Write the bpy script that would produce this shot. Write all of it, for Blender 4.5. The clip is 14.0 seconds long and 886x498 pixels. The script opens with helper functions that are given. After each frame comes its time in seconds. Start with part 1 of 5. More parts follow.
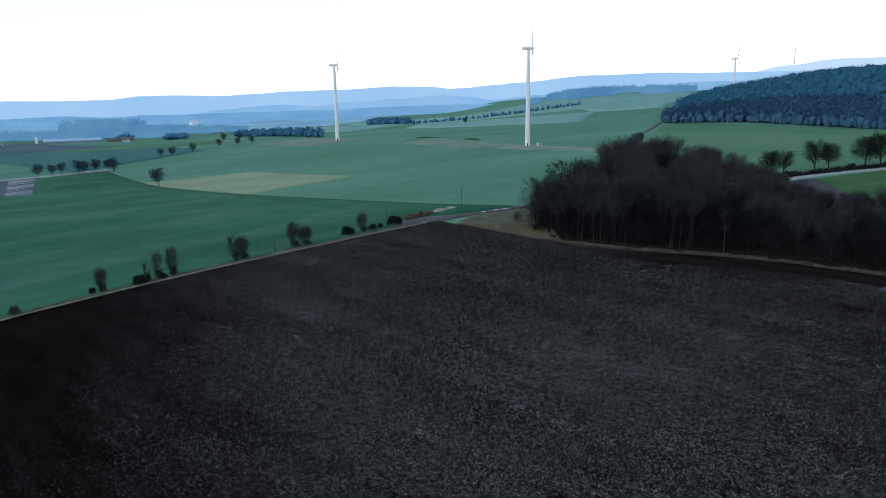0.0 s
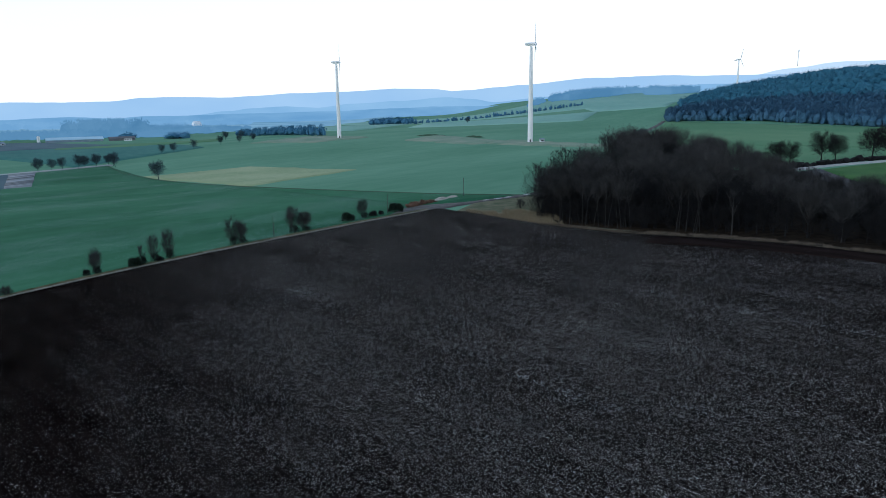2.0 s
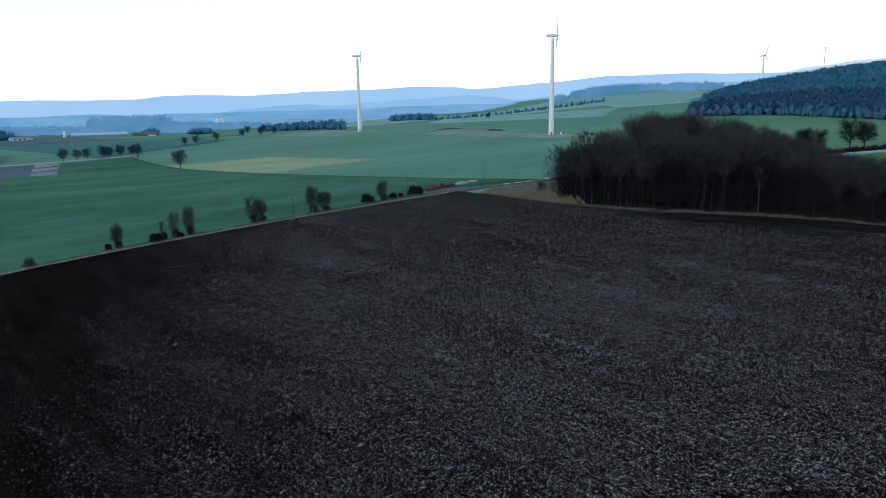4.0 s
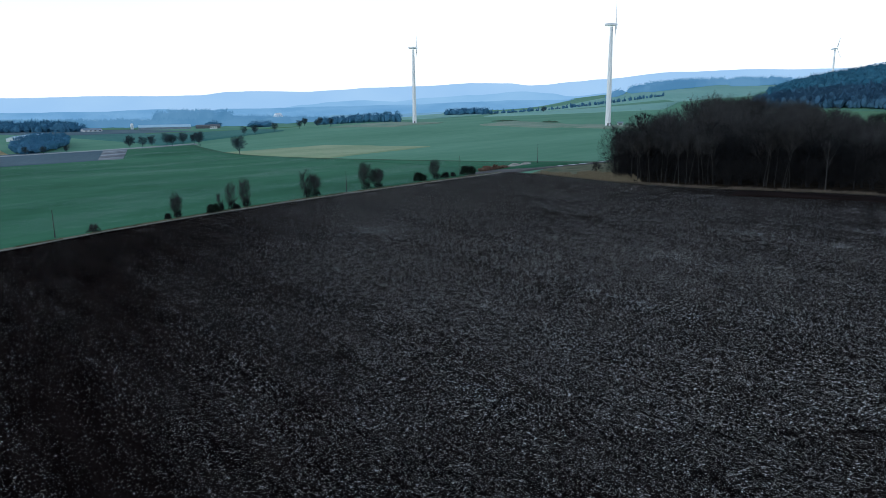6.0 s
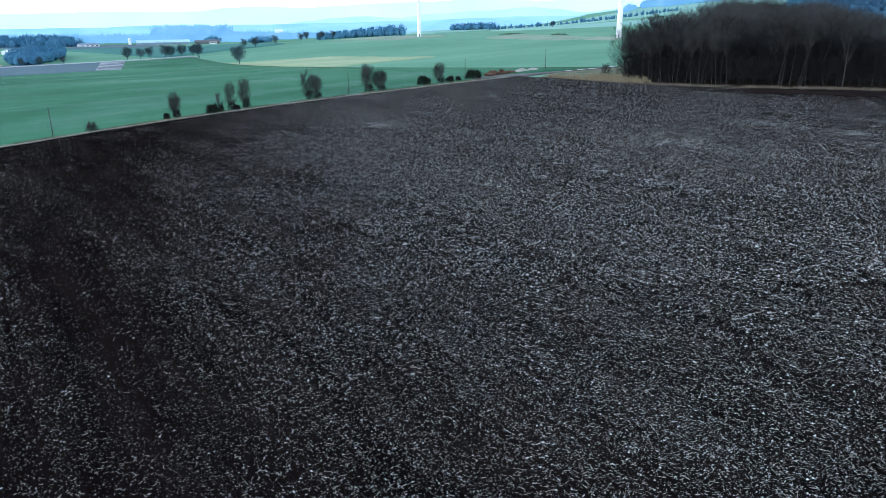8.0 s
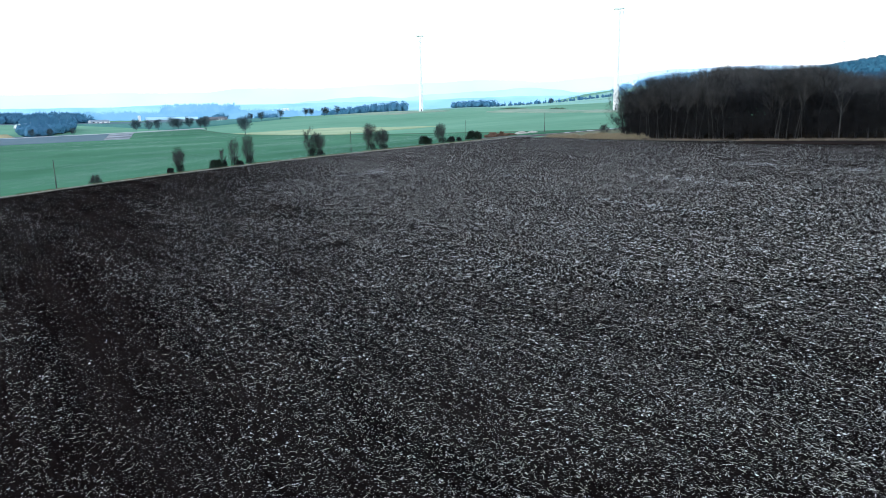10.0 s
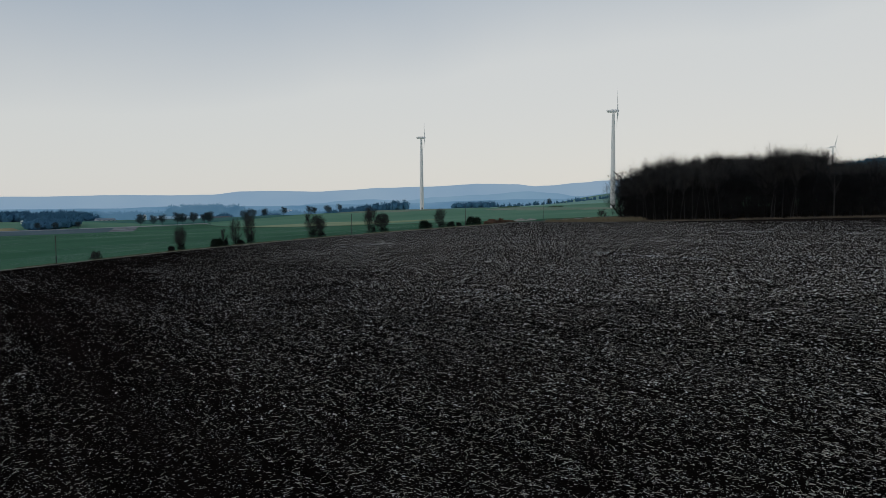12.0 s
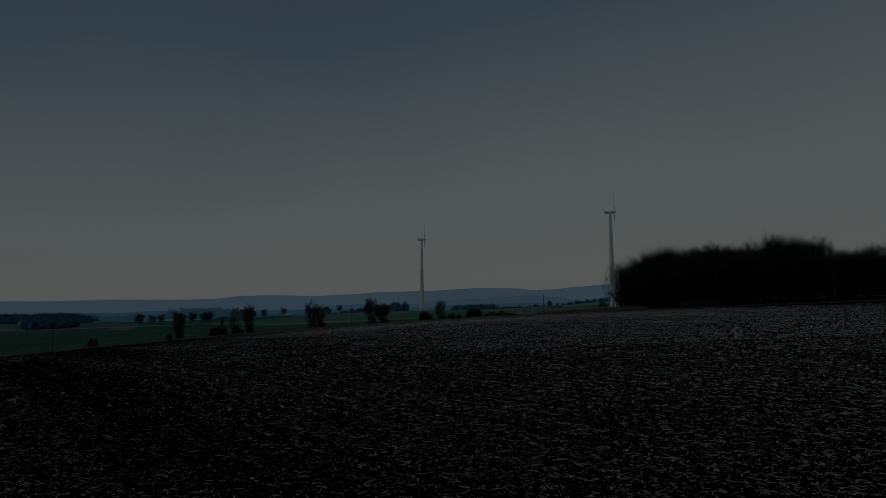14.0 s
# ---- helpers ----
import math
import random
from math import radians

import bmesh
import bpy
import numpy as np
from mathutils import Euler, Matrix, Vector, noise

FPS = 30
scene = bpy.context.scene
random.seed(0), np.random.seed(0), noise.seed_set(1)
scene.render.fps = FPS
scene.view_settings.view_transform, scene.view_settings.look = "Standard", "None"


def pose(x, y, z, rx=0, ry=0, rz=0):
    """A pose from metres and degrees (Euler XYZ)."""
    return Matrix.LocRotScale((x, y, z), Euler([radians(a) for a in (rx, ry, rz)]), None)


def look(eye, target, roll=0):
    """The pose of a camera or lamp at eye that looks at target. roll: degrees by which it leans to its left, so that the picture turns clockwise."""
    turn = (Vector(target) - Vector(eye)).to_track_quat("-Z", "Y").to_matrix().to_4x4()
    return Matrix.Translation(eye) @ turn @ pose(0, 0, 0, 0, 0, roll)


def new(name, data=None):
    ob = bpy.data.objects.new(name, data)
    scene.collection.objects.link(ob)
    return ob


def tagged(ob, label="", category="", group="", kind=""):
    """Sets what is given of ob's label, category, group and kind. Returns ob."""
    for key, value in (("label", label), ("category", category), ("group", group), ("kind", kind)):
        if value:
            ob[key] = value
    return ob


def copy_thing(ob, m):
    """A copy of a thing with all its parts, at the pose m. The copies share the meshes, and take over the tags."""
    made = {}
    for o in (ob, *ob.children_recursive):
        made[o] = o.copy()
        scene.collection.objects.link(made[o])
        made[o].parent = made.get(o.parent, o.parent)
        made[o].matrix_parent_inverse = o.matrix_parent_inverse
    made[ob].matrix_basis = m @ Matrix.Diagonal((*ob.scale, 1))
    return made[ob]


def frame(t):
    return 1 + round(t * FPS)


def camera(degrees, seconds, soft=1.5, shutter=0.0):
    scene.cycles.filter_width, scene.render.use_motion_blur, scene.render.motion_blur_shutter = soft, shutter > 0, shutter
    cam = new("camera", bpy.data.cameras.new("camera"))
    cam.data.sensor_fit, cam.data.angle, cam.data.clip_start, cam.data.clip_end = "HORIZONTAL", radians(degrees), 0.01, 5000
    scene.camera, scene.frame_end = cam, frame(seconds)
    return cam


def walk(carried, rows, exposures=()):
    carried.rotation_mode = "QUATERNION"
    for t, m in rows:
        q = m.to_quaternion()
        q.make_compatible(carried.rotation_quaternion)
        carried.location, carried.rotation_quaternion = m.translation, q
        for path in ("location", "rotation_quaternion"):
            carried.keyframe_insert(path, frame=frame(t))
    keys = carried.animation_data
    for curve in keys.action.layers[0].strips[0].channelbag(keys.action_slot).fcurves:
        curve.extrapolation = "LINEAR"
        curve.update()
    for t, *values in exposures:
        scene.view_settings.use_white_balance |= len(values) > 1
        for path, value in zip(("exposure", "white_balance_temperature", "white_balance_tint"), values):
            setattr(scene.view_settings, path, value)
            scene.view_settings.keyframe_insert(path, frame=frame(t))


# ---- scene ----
cam = camera(66.0, 14.0, 0.7)
PATH = [
    (0, (0.081, -0.264, 38.898), (0.100, 1.693, 38.488), -0.95),
    (0.5, (0.173, 0.765, 37.770), (0.191, 2.723, 37.365), -0.98),
    (1, (0.169, 1.648, 36.396), (0.185, 3.609, 35.999), -0.90),
    (1.5, (0.229, 2.112, 34.998), (0.244, 4.072, 34.600), -0.85),
    (2, (0.205, 2.082, 33.562), (0.218, 4.041, 33.160), -0.83),
    (2.2, (0.192, 2.080, 33.003), (0.204, 4.039, 32.599), -0.82),
    (4.3, (0.076, 2.300, 27.525), (-0.001, 4.257, 27.121), -0.79),
    (4.5, (0.119, 2.296, 26.973), (0.001, 4.251, 26.568), -0.63),
    (5, (0.282, 2.258, 25.554), (0.089, 4.208, 25.152), -0.60),
    (5.5, (0.392, 2.255, 24.325), (0.196, 4.204, 23.920), -0.62),
    (6, (0.474, 2.172, 22.944), (0.276, 4.119, 22.534), -0.64),
    (6.3, (0.544, 2.237, 22.109), (0.342, 4.177, 21.664), -0.75),
    (6.5, (0.581, 2.286, 21.591), (0.379, 4.210, 21.082), -0.58),
    (6.8, (0.593, 2.305, 20.966), (0.388, 4.183, 20.309), -0.74),
    (7, (0.599, 2.315, 20.542), (0.395, 4.180, 19.850), -0.66),
    (7.5, (0.661, 2.380, 19.234), (0.453, 4.251, 18.558), -0.64),
    (8, (0.641, 2.352, 17.889), (0.432, 4.239, 17.262), -0.59),
    (8.2, (0.638, 2.342, 17.356), (0.427, 4.235, 16.746), -0.63),
    (10.3, (0.727, 2.269, 11.834), (0.509, 4.222, 11.458), -0.62),
    (10.5, (0.718, 2.261, 11.291), (0.502, 4.218, 10.942), -0.48),
    (11, (0.680, 2.237, 9.913), (0.463, 4.206, 9.639), -0.38),
    (11.5, (0.757, 2.178, 8.545), (0.538, 4.156, 8.347), -0.49),
    (12, (0.867, 2.219, 7.262), (0.647, 4.203, 7.142), -0.46),
    (12.5, (0.861, 2.107, 6.231), (0.641, 4.095, 6.187), -0.40),
    (13, (0.855, 2.047, 5.324), (0.635, 4.035, 5.357), -0.48),
    (13.5, (0.813, 2.087, 4.315), (0.593, 4.071, 4.426), -0.42),
    (14, (0.734, 2.154, 3.351), (0.517, 4.133, 3.537), -0.55),
]
EXPOSURES = [(0.0, -0.15, 5620, 7), (6.3, -0.12, 5620, 7), (6.7, 0.0, 5620, 7), (7.0, 0.4, 5620, 7), (7.6, 0.8, 5620, 7), (7.95, 1.0, 5620, 7), (8.2, 1.05, 5620, 7),
             (10.5, 1.12, 6030, 8), (11.0, 0.72, 6180, 9), (11.4, -0.32, 6450, 10), (11.8, -0.72, 6450, 9), (12.2, -1.2, 6400, 9), (12.6, -1.62, 6350, 8),
             (13.0, -2.05, 6250, 7), (13.4, -2.53, 6150, 5), (13.7, -3.1, 6050, 2), (14.0, -3.8, 6000, 0)]
walk(cam, [(t, look(eye, target, roll)) for t, eye, target, roll in PATH], EXPOSURES)

# ---- sky and light: a bright overcast evening ----
world = bpy.data.worlds.new("sky")
scene.world = world
world.use_nodes = True
wn, wl = world.node_tree.nodes, world.node_tree.links
wn.clear()
w_out = wn.new("ShaderNodeOutputWorld")
w_bg = wn.new("ShaderNodeBackground")
w_sky = wn.new("ShaderNodeTexSky")
w_sky.sky_type = "NISHITA"
w_sky.sun_disc = False
w_sky.sun_elevation, w_sky.sun_rotation = radians(14), radians(200)
w_tc = wn.new("ShaderNodeTexCoord")
w_sep = wn.new("ShaderNodeSeparateXYZ")
w_ramp = wn.new("ShaderNodeValToRGB")
w_cloud = wn.new("ShaderNodeTexNoise")
w_cloud.inputs["Scale"].default_value = 2.2
w_cloud.inputs["Detail"].default_value = 3
w_mul = wn.new("ShaderNodeMath")
w_mul.operation = "MULTIPLY_ADD"
w_mul.inputs[1].default_value = 0.10
w_add = wn.new("ShaderNodeMixRGB")
w_add.blend_type = "ADD"
w_add.inputs[0].default_value = 0.02
r = w_ramp.color_ramp
r.elements[0].position, r.elements[0].color = 0.0, (1.24, 1.17, 1.10, 1)
r.elements[1].position, r.elements[1].color = 1.0, (0.17, 0.22, 0.30, 1)
for at, col in ((0.24, (1.14, 1.14, 1.12, 1)), (0.46, (0.50, 0.64, 0.82, 1)), (0.72, (0.25, 0.32, 0.42, 1))):
    e = r.elements.new(at)
    e.color = col
wl.new(w_tc.outputs["Generated"], w_sep.inputs[0])
wl.new(w_tc.outputs["Generated"], w_cloud.inputs["Vector"])
wl.new(w_cloud.outputs["Fac"], w_mul.inputs[0])
w_side = wn.new("ShaderNodeMath")
w_side.operation = "MULTIPLY_ADD"
w_side.inputs[1].default_value = -0.12
wl.new(w_sep.outputs["X"], w_side.inputs[0])
wl.new(w_sep.outputs["Z"], w_side.inputs[2])
wl.new(w_side.outputs[0], w_mul.inputs[2])
wl.new(w_mul.outputs[0], w_ramp.inputs[0])
wl.new(w_ramp.outputs[0], w_add.inputs[1])
wl.new(w_sky.outputs[0], w_add.inputs[2])
wl.new(w_add.outputs[0], w_bg.inputs[0])
w_bg.inputs[1].default_value = 1.0
wl.new(w_bg.outputs[0], w_out.inputs[0])

sun = new("sun", bpy.data.lights.new("sun", "SUN"))
sun.data.energy, sun.data.angle, sun.data.color = 1.0, radians(14), (1.0, 0.98, 0.95)
sun.matrix_world = look((-80, -34, 40), (0, 0, 0))


# ---- materials ----
def material(name, low, high, scale=1.0, rough=0.9, bump=0.0, bump_scale=8.0, turn=0.0, stretch=(1, 1, 1), spec=0.2,
             fine=0.35, sheen=0.0, metal=0.0):
    """Two colours mixed by a coarse and a fine noise, laid out in metres, with fine relief."""
    mat = bpy.data.materials.new(name)
    mat.use_nodes = True
    n, l = mat.node_tree.nodes, mat.node_tree.links
    b = n["Principled BSDF"]
    tc, mp = n.new("ShaderNodeTexCoord"), n.new("ShaderNodeMapping")
    geo = n.new("ShaderNodeNewGeometry")
    mp.vector_type = "TEXTURE"
    mp.inputs["Rotation"].default_value = (0, 0, radians(turn))
    mp.inputs["Scale"].default_value = [1 / s for s in stretch]
    l.new(geo.outputs["Position"], mp.inputs["Vector"])
    n1, n2 = n.new("ShaderNodeTexNoise"), n.new("ShaderNodeTexNoise")
    n1.inputs["Scale"].default_value, n1.inputs["Detail"].default_value = scale, 4
    n2.inputs["Scale"].default_value, n2.inputs["Detail"].default_value = scale * 14, 3
    l.new(mp.outputs[0], n1.inputs["Vector"])
    l.new(mp.outputs[0], n2.inputs["Vector"])
    mixf = n.new("ShaderNodeMix")
    mixf.data_type = "FLOAT"
    mixf.inputs["Factor"].default_value = fine
    l.new(n1.outputs["Fac"], mixf.inputs["A"])
    l.new(n2.outputs["Fac"], mixf.inputs["B"])
    ramp = n.new("ShaderNodeValToRGB")
    ramp.color_ramp.elements[0].position, ramp.color_ramp.elements[0].color = 0.36, (*low, 1)
    ramp.color_ramp.elements[1].position, ramp.color_ramp.elements[1].color = 0.64, (*high, 1)
    l.new(mixf.outputs["Result"], ramp.inputs[0])
    l.new(ramp.outputs[0], b.inputs["Base Color"])
    b.inputs["Roughness"].default_value = rough
    b.inputs["Specular IOR Level"].default_value = spec
    b.inputs["Metallic"].default_value = metal
    if sheen:
        b.inputs["Sheen Weight"].default_value = sheen
        b.inputs["Sheen Roughness"].default_value = 0.6
    if bump:
        n3, bp = n.new("ShaderNodeTexNoise"), n.new("ShaderNodeBump")
        n3.inputs["Scale"].default_value, n3.inputs["Detail"].default_value = bump_scale, 4
        bp.inputs["Strength"].default_value, bp.inputs["Distance"].default_value = min(1.0, bump), 0.06
        l.new(geo.outputs["Position"], n3.inputs["Vector"])
        l.new(n3.outputs["Fac"], bp.inputs["Height"])
        l.new(bp.outputs[0], b.inputs["Normal"])
    return mat


def speckle(mat, colour, scale, share, turn=0.0, stretch=(1, 1, 1), patch_scale=0.03, size=0.25, thin=0.36, rows=0.0, side=None):
    """Pale bits strewn over a ground material: small cells, thinned by drifts."""
    n, l = mat.node_tree.nodes, mat.node_tree.links
    b = n["Principled BSDF"]
    old = b.inputs["Base Color"].links[0].from_socket
    geo, mp = n.new("ShaderNodeNewGeometry"), n.new("ShaderNodeMapping")
    mp.vector_type = "TEXTURE"
    mp.inputs["Rotation"].default_value, mp.inputs["Scale"].default_value = (0, 0, radians(turn)), [1 / s for s in stretch]
    l.new(geo.outputs["Position"], mp.inputs["Vector"])
    v, drift = n.new("ShaderNodeTexVoronoi"), n.new("ShaderNodeTexNoise")
    v.inputs["Scale"].default_value = scale
    drift.inputs["Scale"].default_value, drift.inputs["Detail"].default_value = patch_scale, 5
    l.new(geo.outputs["Position"], v.inputs["Vector"])
    l.new(mp.outputs[0], drift.inputs["Vector"])
    near = n.new("ShaderNodeMapRange")
    near.inputs["From Min"].default_value, near.inputs["From Max"].default_value = size, size * 0.5
    l.new(v.outputs["Distance"], near.inputs["Value"])
    sep = n.new("ShaderNodeSeparateColor")
    l.new(v.outputs["Color"], sep.inputs[0])
    lim = n.new("ShaderNodeMapRange")
    lim.inputs["From Min"].default_value, lim.inputs["From Max"].default_value = thin, 0.68
    lim.inputs["To Min"].default_value, lim.inputs["To Max"].default_value = 0.0, share
    l.new(drift.outputs["Fac"], lim.inputs["Value"])
    limit = lim.outputs[0]
    if rows:
        wave, cut, mul = n.new("ShaderNodeTexWave"), n.new("ShaderNodeMapRange"), n.new("ShaderNodeMath")
        plain = n.new("ShaderNodeMapping")
        plain.vector_type = "TEXTURE"
        plain.inputs["Rotation"].default_value = (0, 0, radians(turn))
        wave.inputs["Scale"].default_value = 0.314 / rows
        wave.inputs["Distortion"].default_value, wave.inputs["Detail Scale"].default_value = 2.5, 0.3
        cut.inputs["From Min"].default_value, cut.inputs["From Max"].default_value = 0.05, 0.45
        cut.inputs["To Min"].default_value = 0.5
        mul.operation = "MULTIPLY"
        l.new(geo.outputs["Position"], plain.inputs["Vector"])
        l.new(plain.outputs[0], wave.inputs["Vector"])
        l.new(wave.outputs["Fac"], cut.inputs["Value"])
        l.new(cut.outputs[0], mul.inputs[0])
        l.new(limit, mul.inputs[1])
        limit = mul.outputs[0]
    if side:
        sepx, ease, mul = n.new("ShaderNodeSeparateXYZ"), n.new("ShaderNodeMapRange"), n.new("ShaderNodeMath")
        ease.interpolation_type = "SMOOTHSTEP"
        ease.inputs["From Min"].default_value, ease.inputs["From Max"].default_value = side
        ease.inputs["To Min"].default_value = 0.05
        mul.operation = "MULTIPLY"
        l.new(geo.outputs["Position"], sepx.inputs[0])
        l.new(sepx.outputs["X"], ease.inputs["Value"])
        l.new(ease.outputs[0], mul.inputs[0])
        l.new(limit, mul.inputs[1])
        limit = mul.outputs[0]
    less = n.new("ShaderNodeMath")
    less.operation = "LESS_THAN"
    l.new(sep.outputs[0], less.inputs[0])
    l.new(limit, less.inputs[1])
    both = n.new("ShaderNodeMath")
    both.operation = "MULTIPLY"
    l.new(less.outputs[0], both.inputs[0])
    l.new(near.outputs[0], both.inputs[1])
    mix = n.new("ShaderNodeMixRGB")
    mix.inputs[2].default_value = (*colour, 1)
    l.new(both.outputs[0], mix.inputs[0])
    l.new(old, mix.inputs[1])
    l.new(mix.outputs[0], b.inputs["Base Color"])
    return mat


def flecks(mat, layers, turn, side):
    """Chopped straw and frost lying on the soil: layers of small long cells of uneven brightness, thinned by drifts,
    drill lines and to the left.
    """
    n, l = mat.node_tree.nodes, mat.node_tree.links
    b = n["Principled BSDF"]
    geo = n.new("ShaderNodeNewGeometry")

    def math_node(kind, a, c):
        m = n.new("ShaderNodeMath")
        m.operation = kind
        for k, v in enumerate((a, c)):
            if isinstance(v, (int, float)):
                m.inputs[k].default_value = v
            else:
                l.new(v, m.inputs[k])
        return m.outputs[0]

    def span(value, lo, hi, to_lo, to_hi, smooth=False):
        m = n.new("ShaderNodeMapRange")
        m.interpolation_type = "SMOOTHSTEP" if smooth else "LINEAR"
        for key, v in (("From Min", lo), ("From Max", hi), ("To Min", to_lo), ("To Max", to_hi)):
            if isinstance(v, (int, float)):
                m.inputs[key].default_value = v
            else:
                l.new(v, m.inputs[key])
        l.new(value, m.inputs["Value"])
        return m.outputs[0]

    def laid(angle, sx, sy):
        mp = n.new("ShaderNodeMapping")
        mp.vector_type = "TEXTURE"
        mp.inputs["Rotation"].default_value, mp.inputs["Scale"].default_value = (0, 0, radians(angle)), (1 / sx, 1 / sy, 1)
        l.new(geo.outputs["Position"], mp.inputs["Vector"])
        return mp.outputs[0]

    def cloud(vector, scale, detail):
        t = n.new("ShaderNodeTexNoise")
        t.inputs["Scale"].default_value, t.inputs["Detail"].default_value = scale, detail
        l.new(vector, t.inputs["Vector"])
        return t.outputs["Fac"]

    along = laid(turn, 1.0, 0.22)
    drift = span(cloud(along, 0.13, 4), 0.36, 0.66, 0.48, 1.35)
    tuft = span(cloud(laid(turn, 1.0, 0.5), 1.3, 4), 0.36, 0.64, 0.58, 1.4)
    wave = n.new("ShaderNodeTexWave")
    wave.inputs["Scale"].default_value, wave.inputs["Distortion"].default_value = 0.314 / 2.4, 1.6
    wave.inputs["Detail Scale"].default_value = 0.25
    l.new(laid(turn, 1.0, 1.0), wave.inputs["Vector"])
    line = span(wave.outputs["Fac"], 0.0, 0.075, span(cloud(along, 0.35, 2), 0.38, 0.6, 0.35, 1.0), 1.0, True)
    fine = n.new("ShaderNodeTexWave")
    fine.inputs["Scale"].default_value, fine.inputs["Distortion"].default_value = 0.314 / 0.6, 3.0
    fine.inputs["Detail Scale"].default_value = 0.4
    l.new(laid(turn, 1.0, 1.0), fine.inputs["Vector"])
    comb = span(fine.outputs["Fac"], 0.1, 0.7, 0.68, 1.12)
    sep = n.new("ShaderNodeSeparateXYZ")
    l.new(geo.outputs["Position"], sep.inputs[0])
    # Fewer flecks leftward: sparser litter, plus lens vignetting put into the colour.
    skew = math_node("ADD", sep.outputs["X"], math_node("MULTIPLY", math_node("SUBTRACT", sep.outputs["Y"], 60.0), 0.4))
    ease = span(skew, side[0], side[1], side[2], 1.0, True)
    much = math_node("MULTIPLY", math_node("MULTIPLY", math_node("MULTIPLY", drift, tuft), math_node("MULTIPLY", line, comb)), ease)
    colour = b.inputs["Base Color"].links[0].from_socket
    for scale, aspect, angle, share, size, tint in layers:
        v = n.new("ShaderNodeTexVoronoi")
        v.voronoi_dimensions = "2D"
        v.inputs["Scale"].default_value = scale
        l.new(laid(angle, 1.0, 1.0 / aspect), v.inputs["Vector"])
        rgb = n.new("ShaderNodeSeparateColor")
        l.new(v.outputs["Color"], rgb.inputs[0])
        radius = span(rgb.outputs[1], 0.0, 1.0, 0.5 * size, size)
        body = span(math_node("DIVIDE", v.outputs["Distance"], radius), 0.75, 1.0, 1.0, 0.0)
        shown = math_node("LESS_THAN", rgb.outputs[0], math_node("MULTIPLY", much, share))
        pale = span(math_node("POWER", rgb.outputs[2], 2.2), 0.0, 1.0, 0.05, 1.0)
        mix = n.new("ShaderNodeMixRGB")
        mix.inputs[2].default_value = (*tint, 1)
        l.new(math_node("MULTIPLY", math_node("MULTIPLY", body, shown), pale), mix.inputs[0])
        l.new(colour, mix.inputs[1])
        colour = mix.outputs[0]
    l.new(colour, b.inputs["Base Color"])
    return mat


def haze_glow(name, low, high, scale):
    """The far distance: gives off its own pale light, with the haze put into its colour."""
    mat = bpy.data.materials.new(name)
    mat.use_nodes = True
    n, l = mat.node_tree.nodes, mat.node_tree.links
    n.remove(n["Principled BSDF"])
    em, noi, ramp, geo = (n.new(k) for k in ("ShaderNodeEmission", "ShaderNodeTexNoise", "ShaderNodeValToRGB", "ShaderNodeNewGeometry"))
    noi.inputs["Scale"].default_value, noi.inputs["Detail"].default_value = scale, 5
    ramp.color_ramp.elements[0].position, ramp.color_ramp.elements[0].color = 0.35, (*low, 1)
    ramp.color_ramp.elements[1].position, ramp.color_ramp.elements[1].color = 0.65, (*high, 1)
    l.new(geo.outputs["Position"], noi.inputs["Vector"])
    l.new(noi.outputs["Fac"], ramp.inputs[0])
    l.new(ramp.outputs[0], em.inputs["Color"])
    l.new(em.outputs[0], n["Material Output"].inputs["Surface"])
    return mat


ROW = 41.5   # the way the plough went, degrees from the y axis
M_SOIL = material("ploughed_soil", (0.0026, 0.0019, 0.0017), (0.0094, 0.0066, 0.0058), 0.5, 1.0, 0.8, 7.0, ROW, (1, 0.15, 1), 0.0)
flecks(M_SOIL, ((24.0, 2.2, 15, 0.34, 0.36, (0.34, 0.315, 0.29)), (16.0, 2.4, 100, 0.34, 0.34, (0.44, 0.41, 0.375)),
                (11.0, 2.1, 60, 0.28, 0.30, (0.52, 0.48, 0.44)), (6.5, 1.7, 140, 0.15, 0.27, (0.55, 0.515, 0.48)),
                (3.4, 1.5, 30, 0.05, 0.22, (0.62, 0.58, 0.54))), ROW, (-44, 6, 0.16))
M_HEAD = material("bare_brown_soil", (0.0085, 0.0058, 0.0052), (0.024, 0.0155, 0.0135), 0.5, 1.0, 0.8, 6.0, ROW, (1, 0.2, 1), 0.02)
speckle(M_HEAD, (0.40, 0.39, 0.38), 6.0, 0.06, ROW, (1, 0.3, 1), 0.25, 0.17, 0.3)
# Paler than young_crop, partly from distance haze put into the colour.
M_CROP = material("winter_crop", (0.115, 0.258, 0.157), (0.178, 0.335, 0.218), 0.012, 0.95, 0.4, 3.0, -45, (1, 0.3, 1), 0.04, 0.3)
M_CROP_W = material("young_crop", (0.031, 0.114, 0.057), (0.072, 0.196, 0.106), 0.015, 0.95, 0.4, 3.0, -50, (1, 0.45, 1), 0.04, 0.3)
speckle(M_CROP_W, (0.32, 0.44, 0.40), 4.6, 0.95, -52, (1, 0.45, 1), 0.04, 0.42, 0.45)
M_PALE = material("pale_stubble", (0.25, 0.33, 0.17), (0.37, 0.42, 0.24), 0.03, 0.95, 0.3, 2.0)
M_OLIVE = material("olive_meadow", (0.105, 0.225, 0.118), (0.155, 0.275, 0.145), 0.015, 0.95, 0.3, 2.0, 20, (1, 0.4, 1), 0.04, 0.3)
# Green made pale and greyish: haze over the far rise put into the colour.
M_PALE_G = material("haze_grey_green_field", (0.22, 0.40, 0.33), (0.29, 0.46, 0.385), 0.01, 0.95, 0.3, 2.0, 10, (1, 0.3, 1), 0.05)
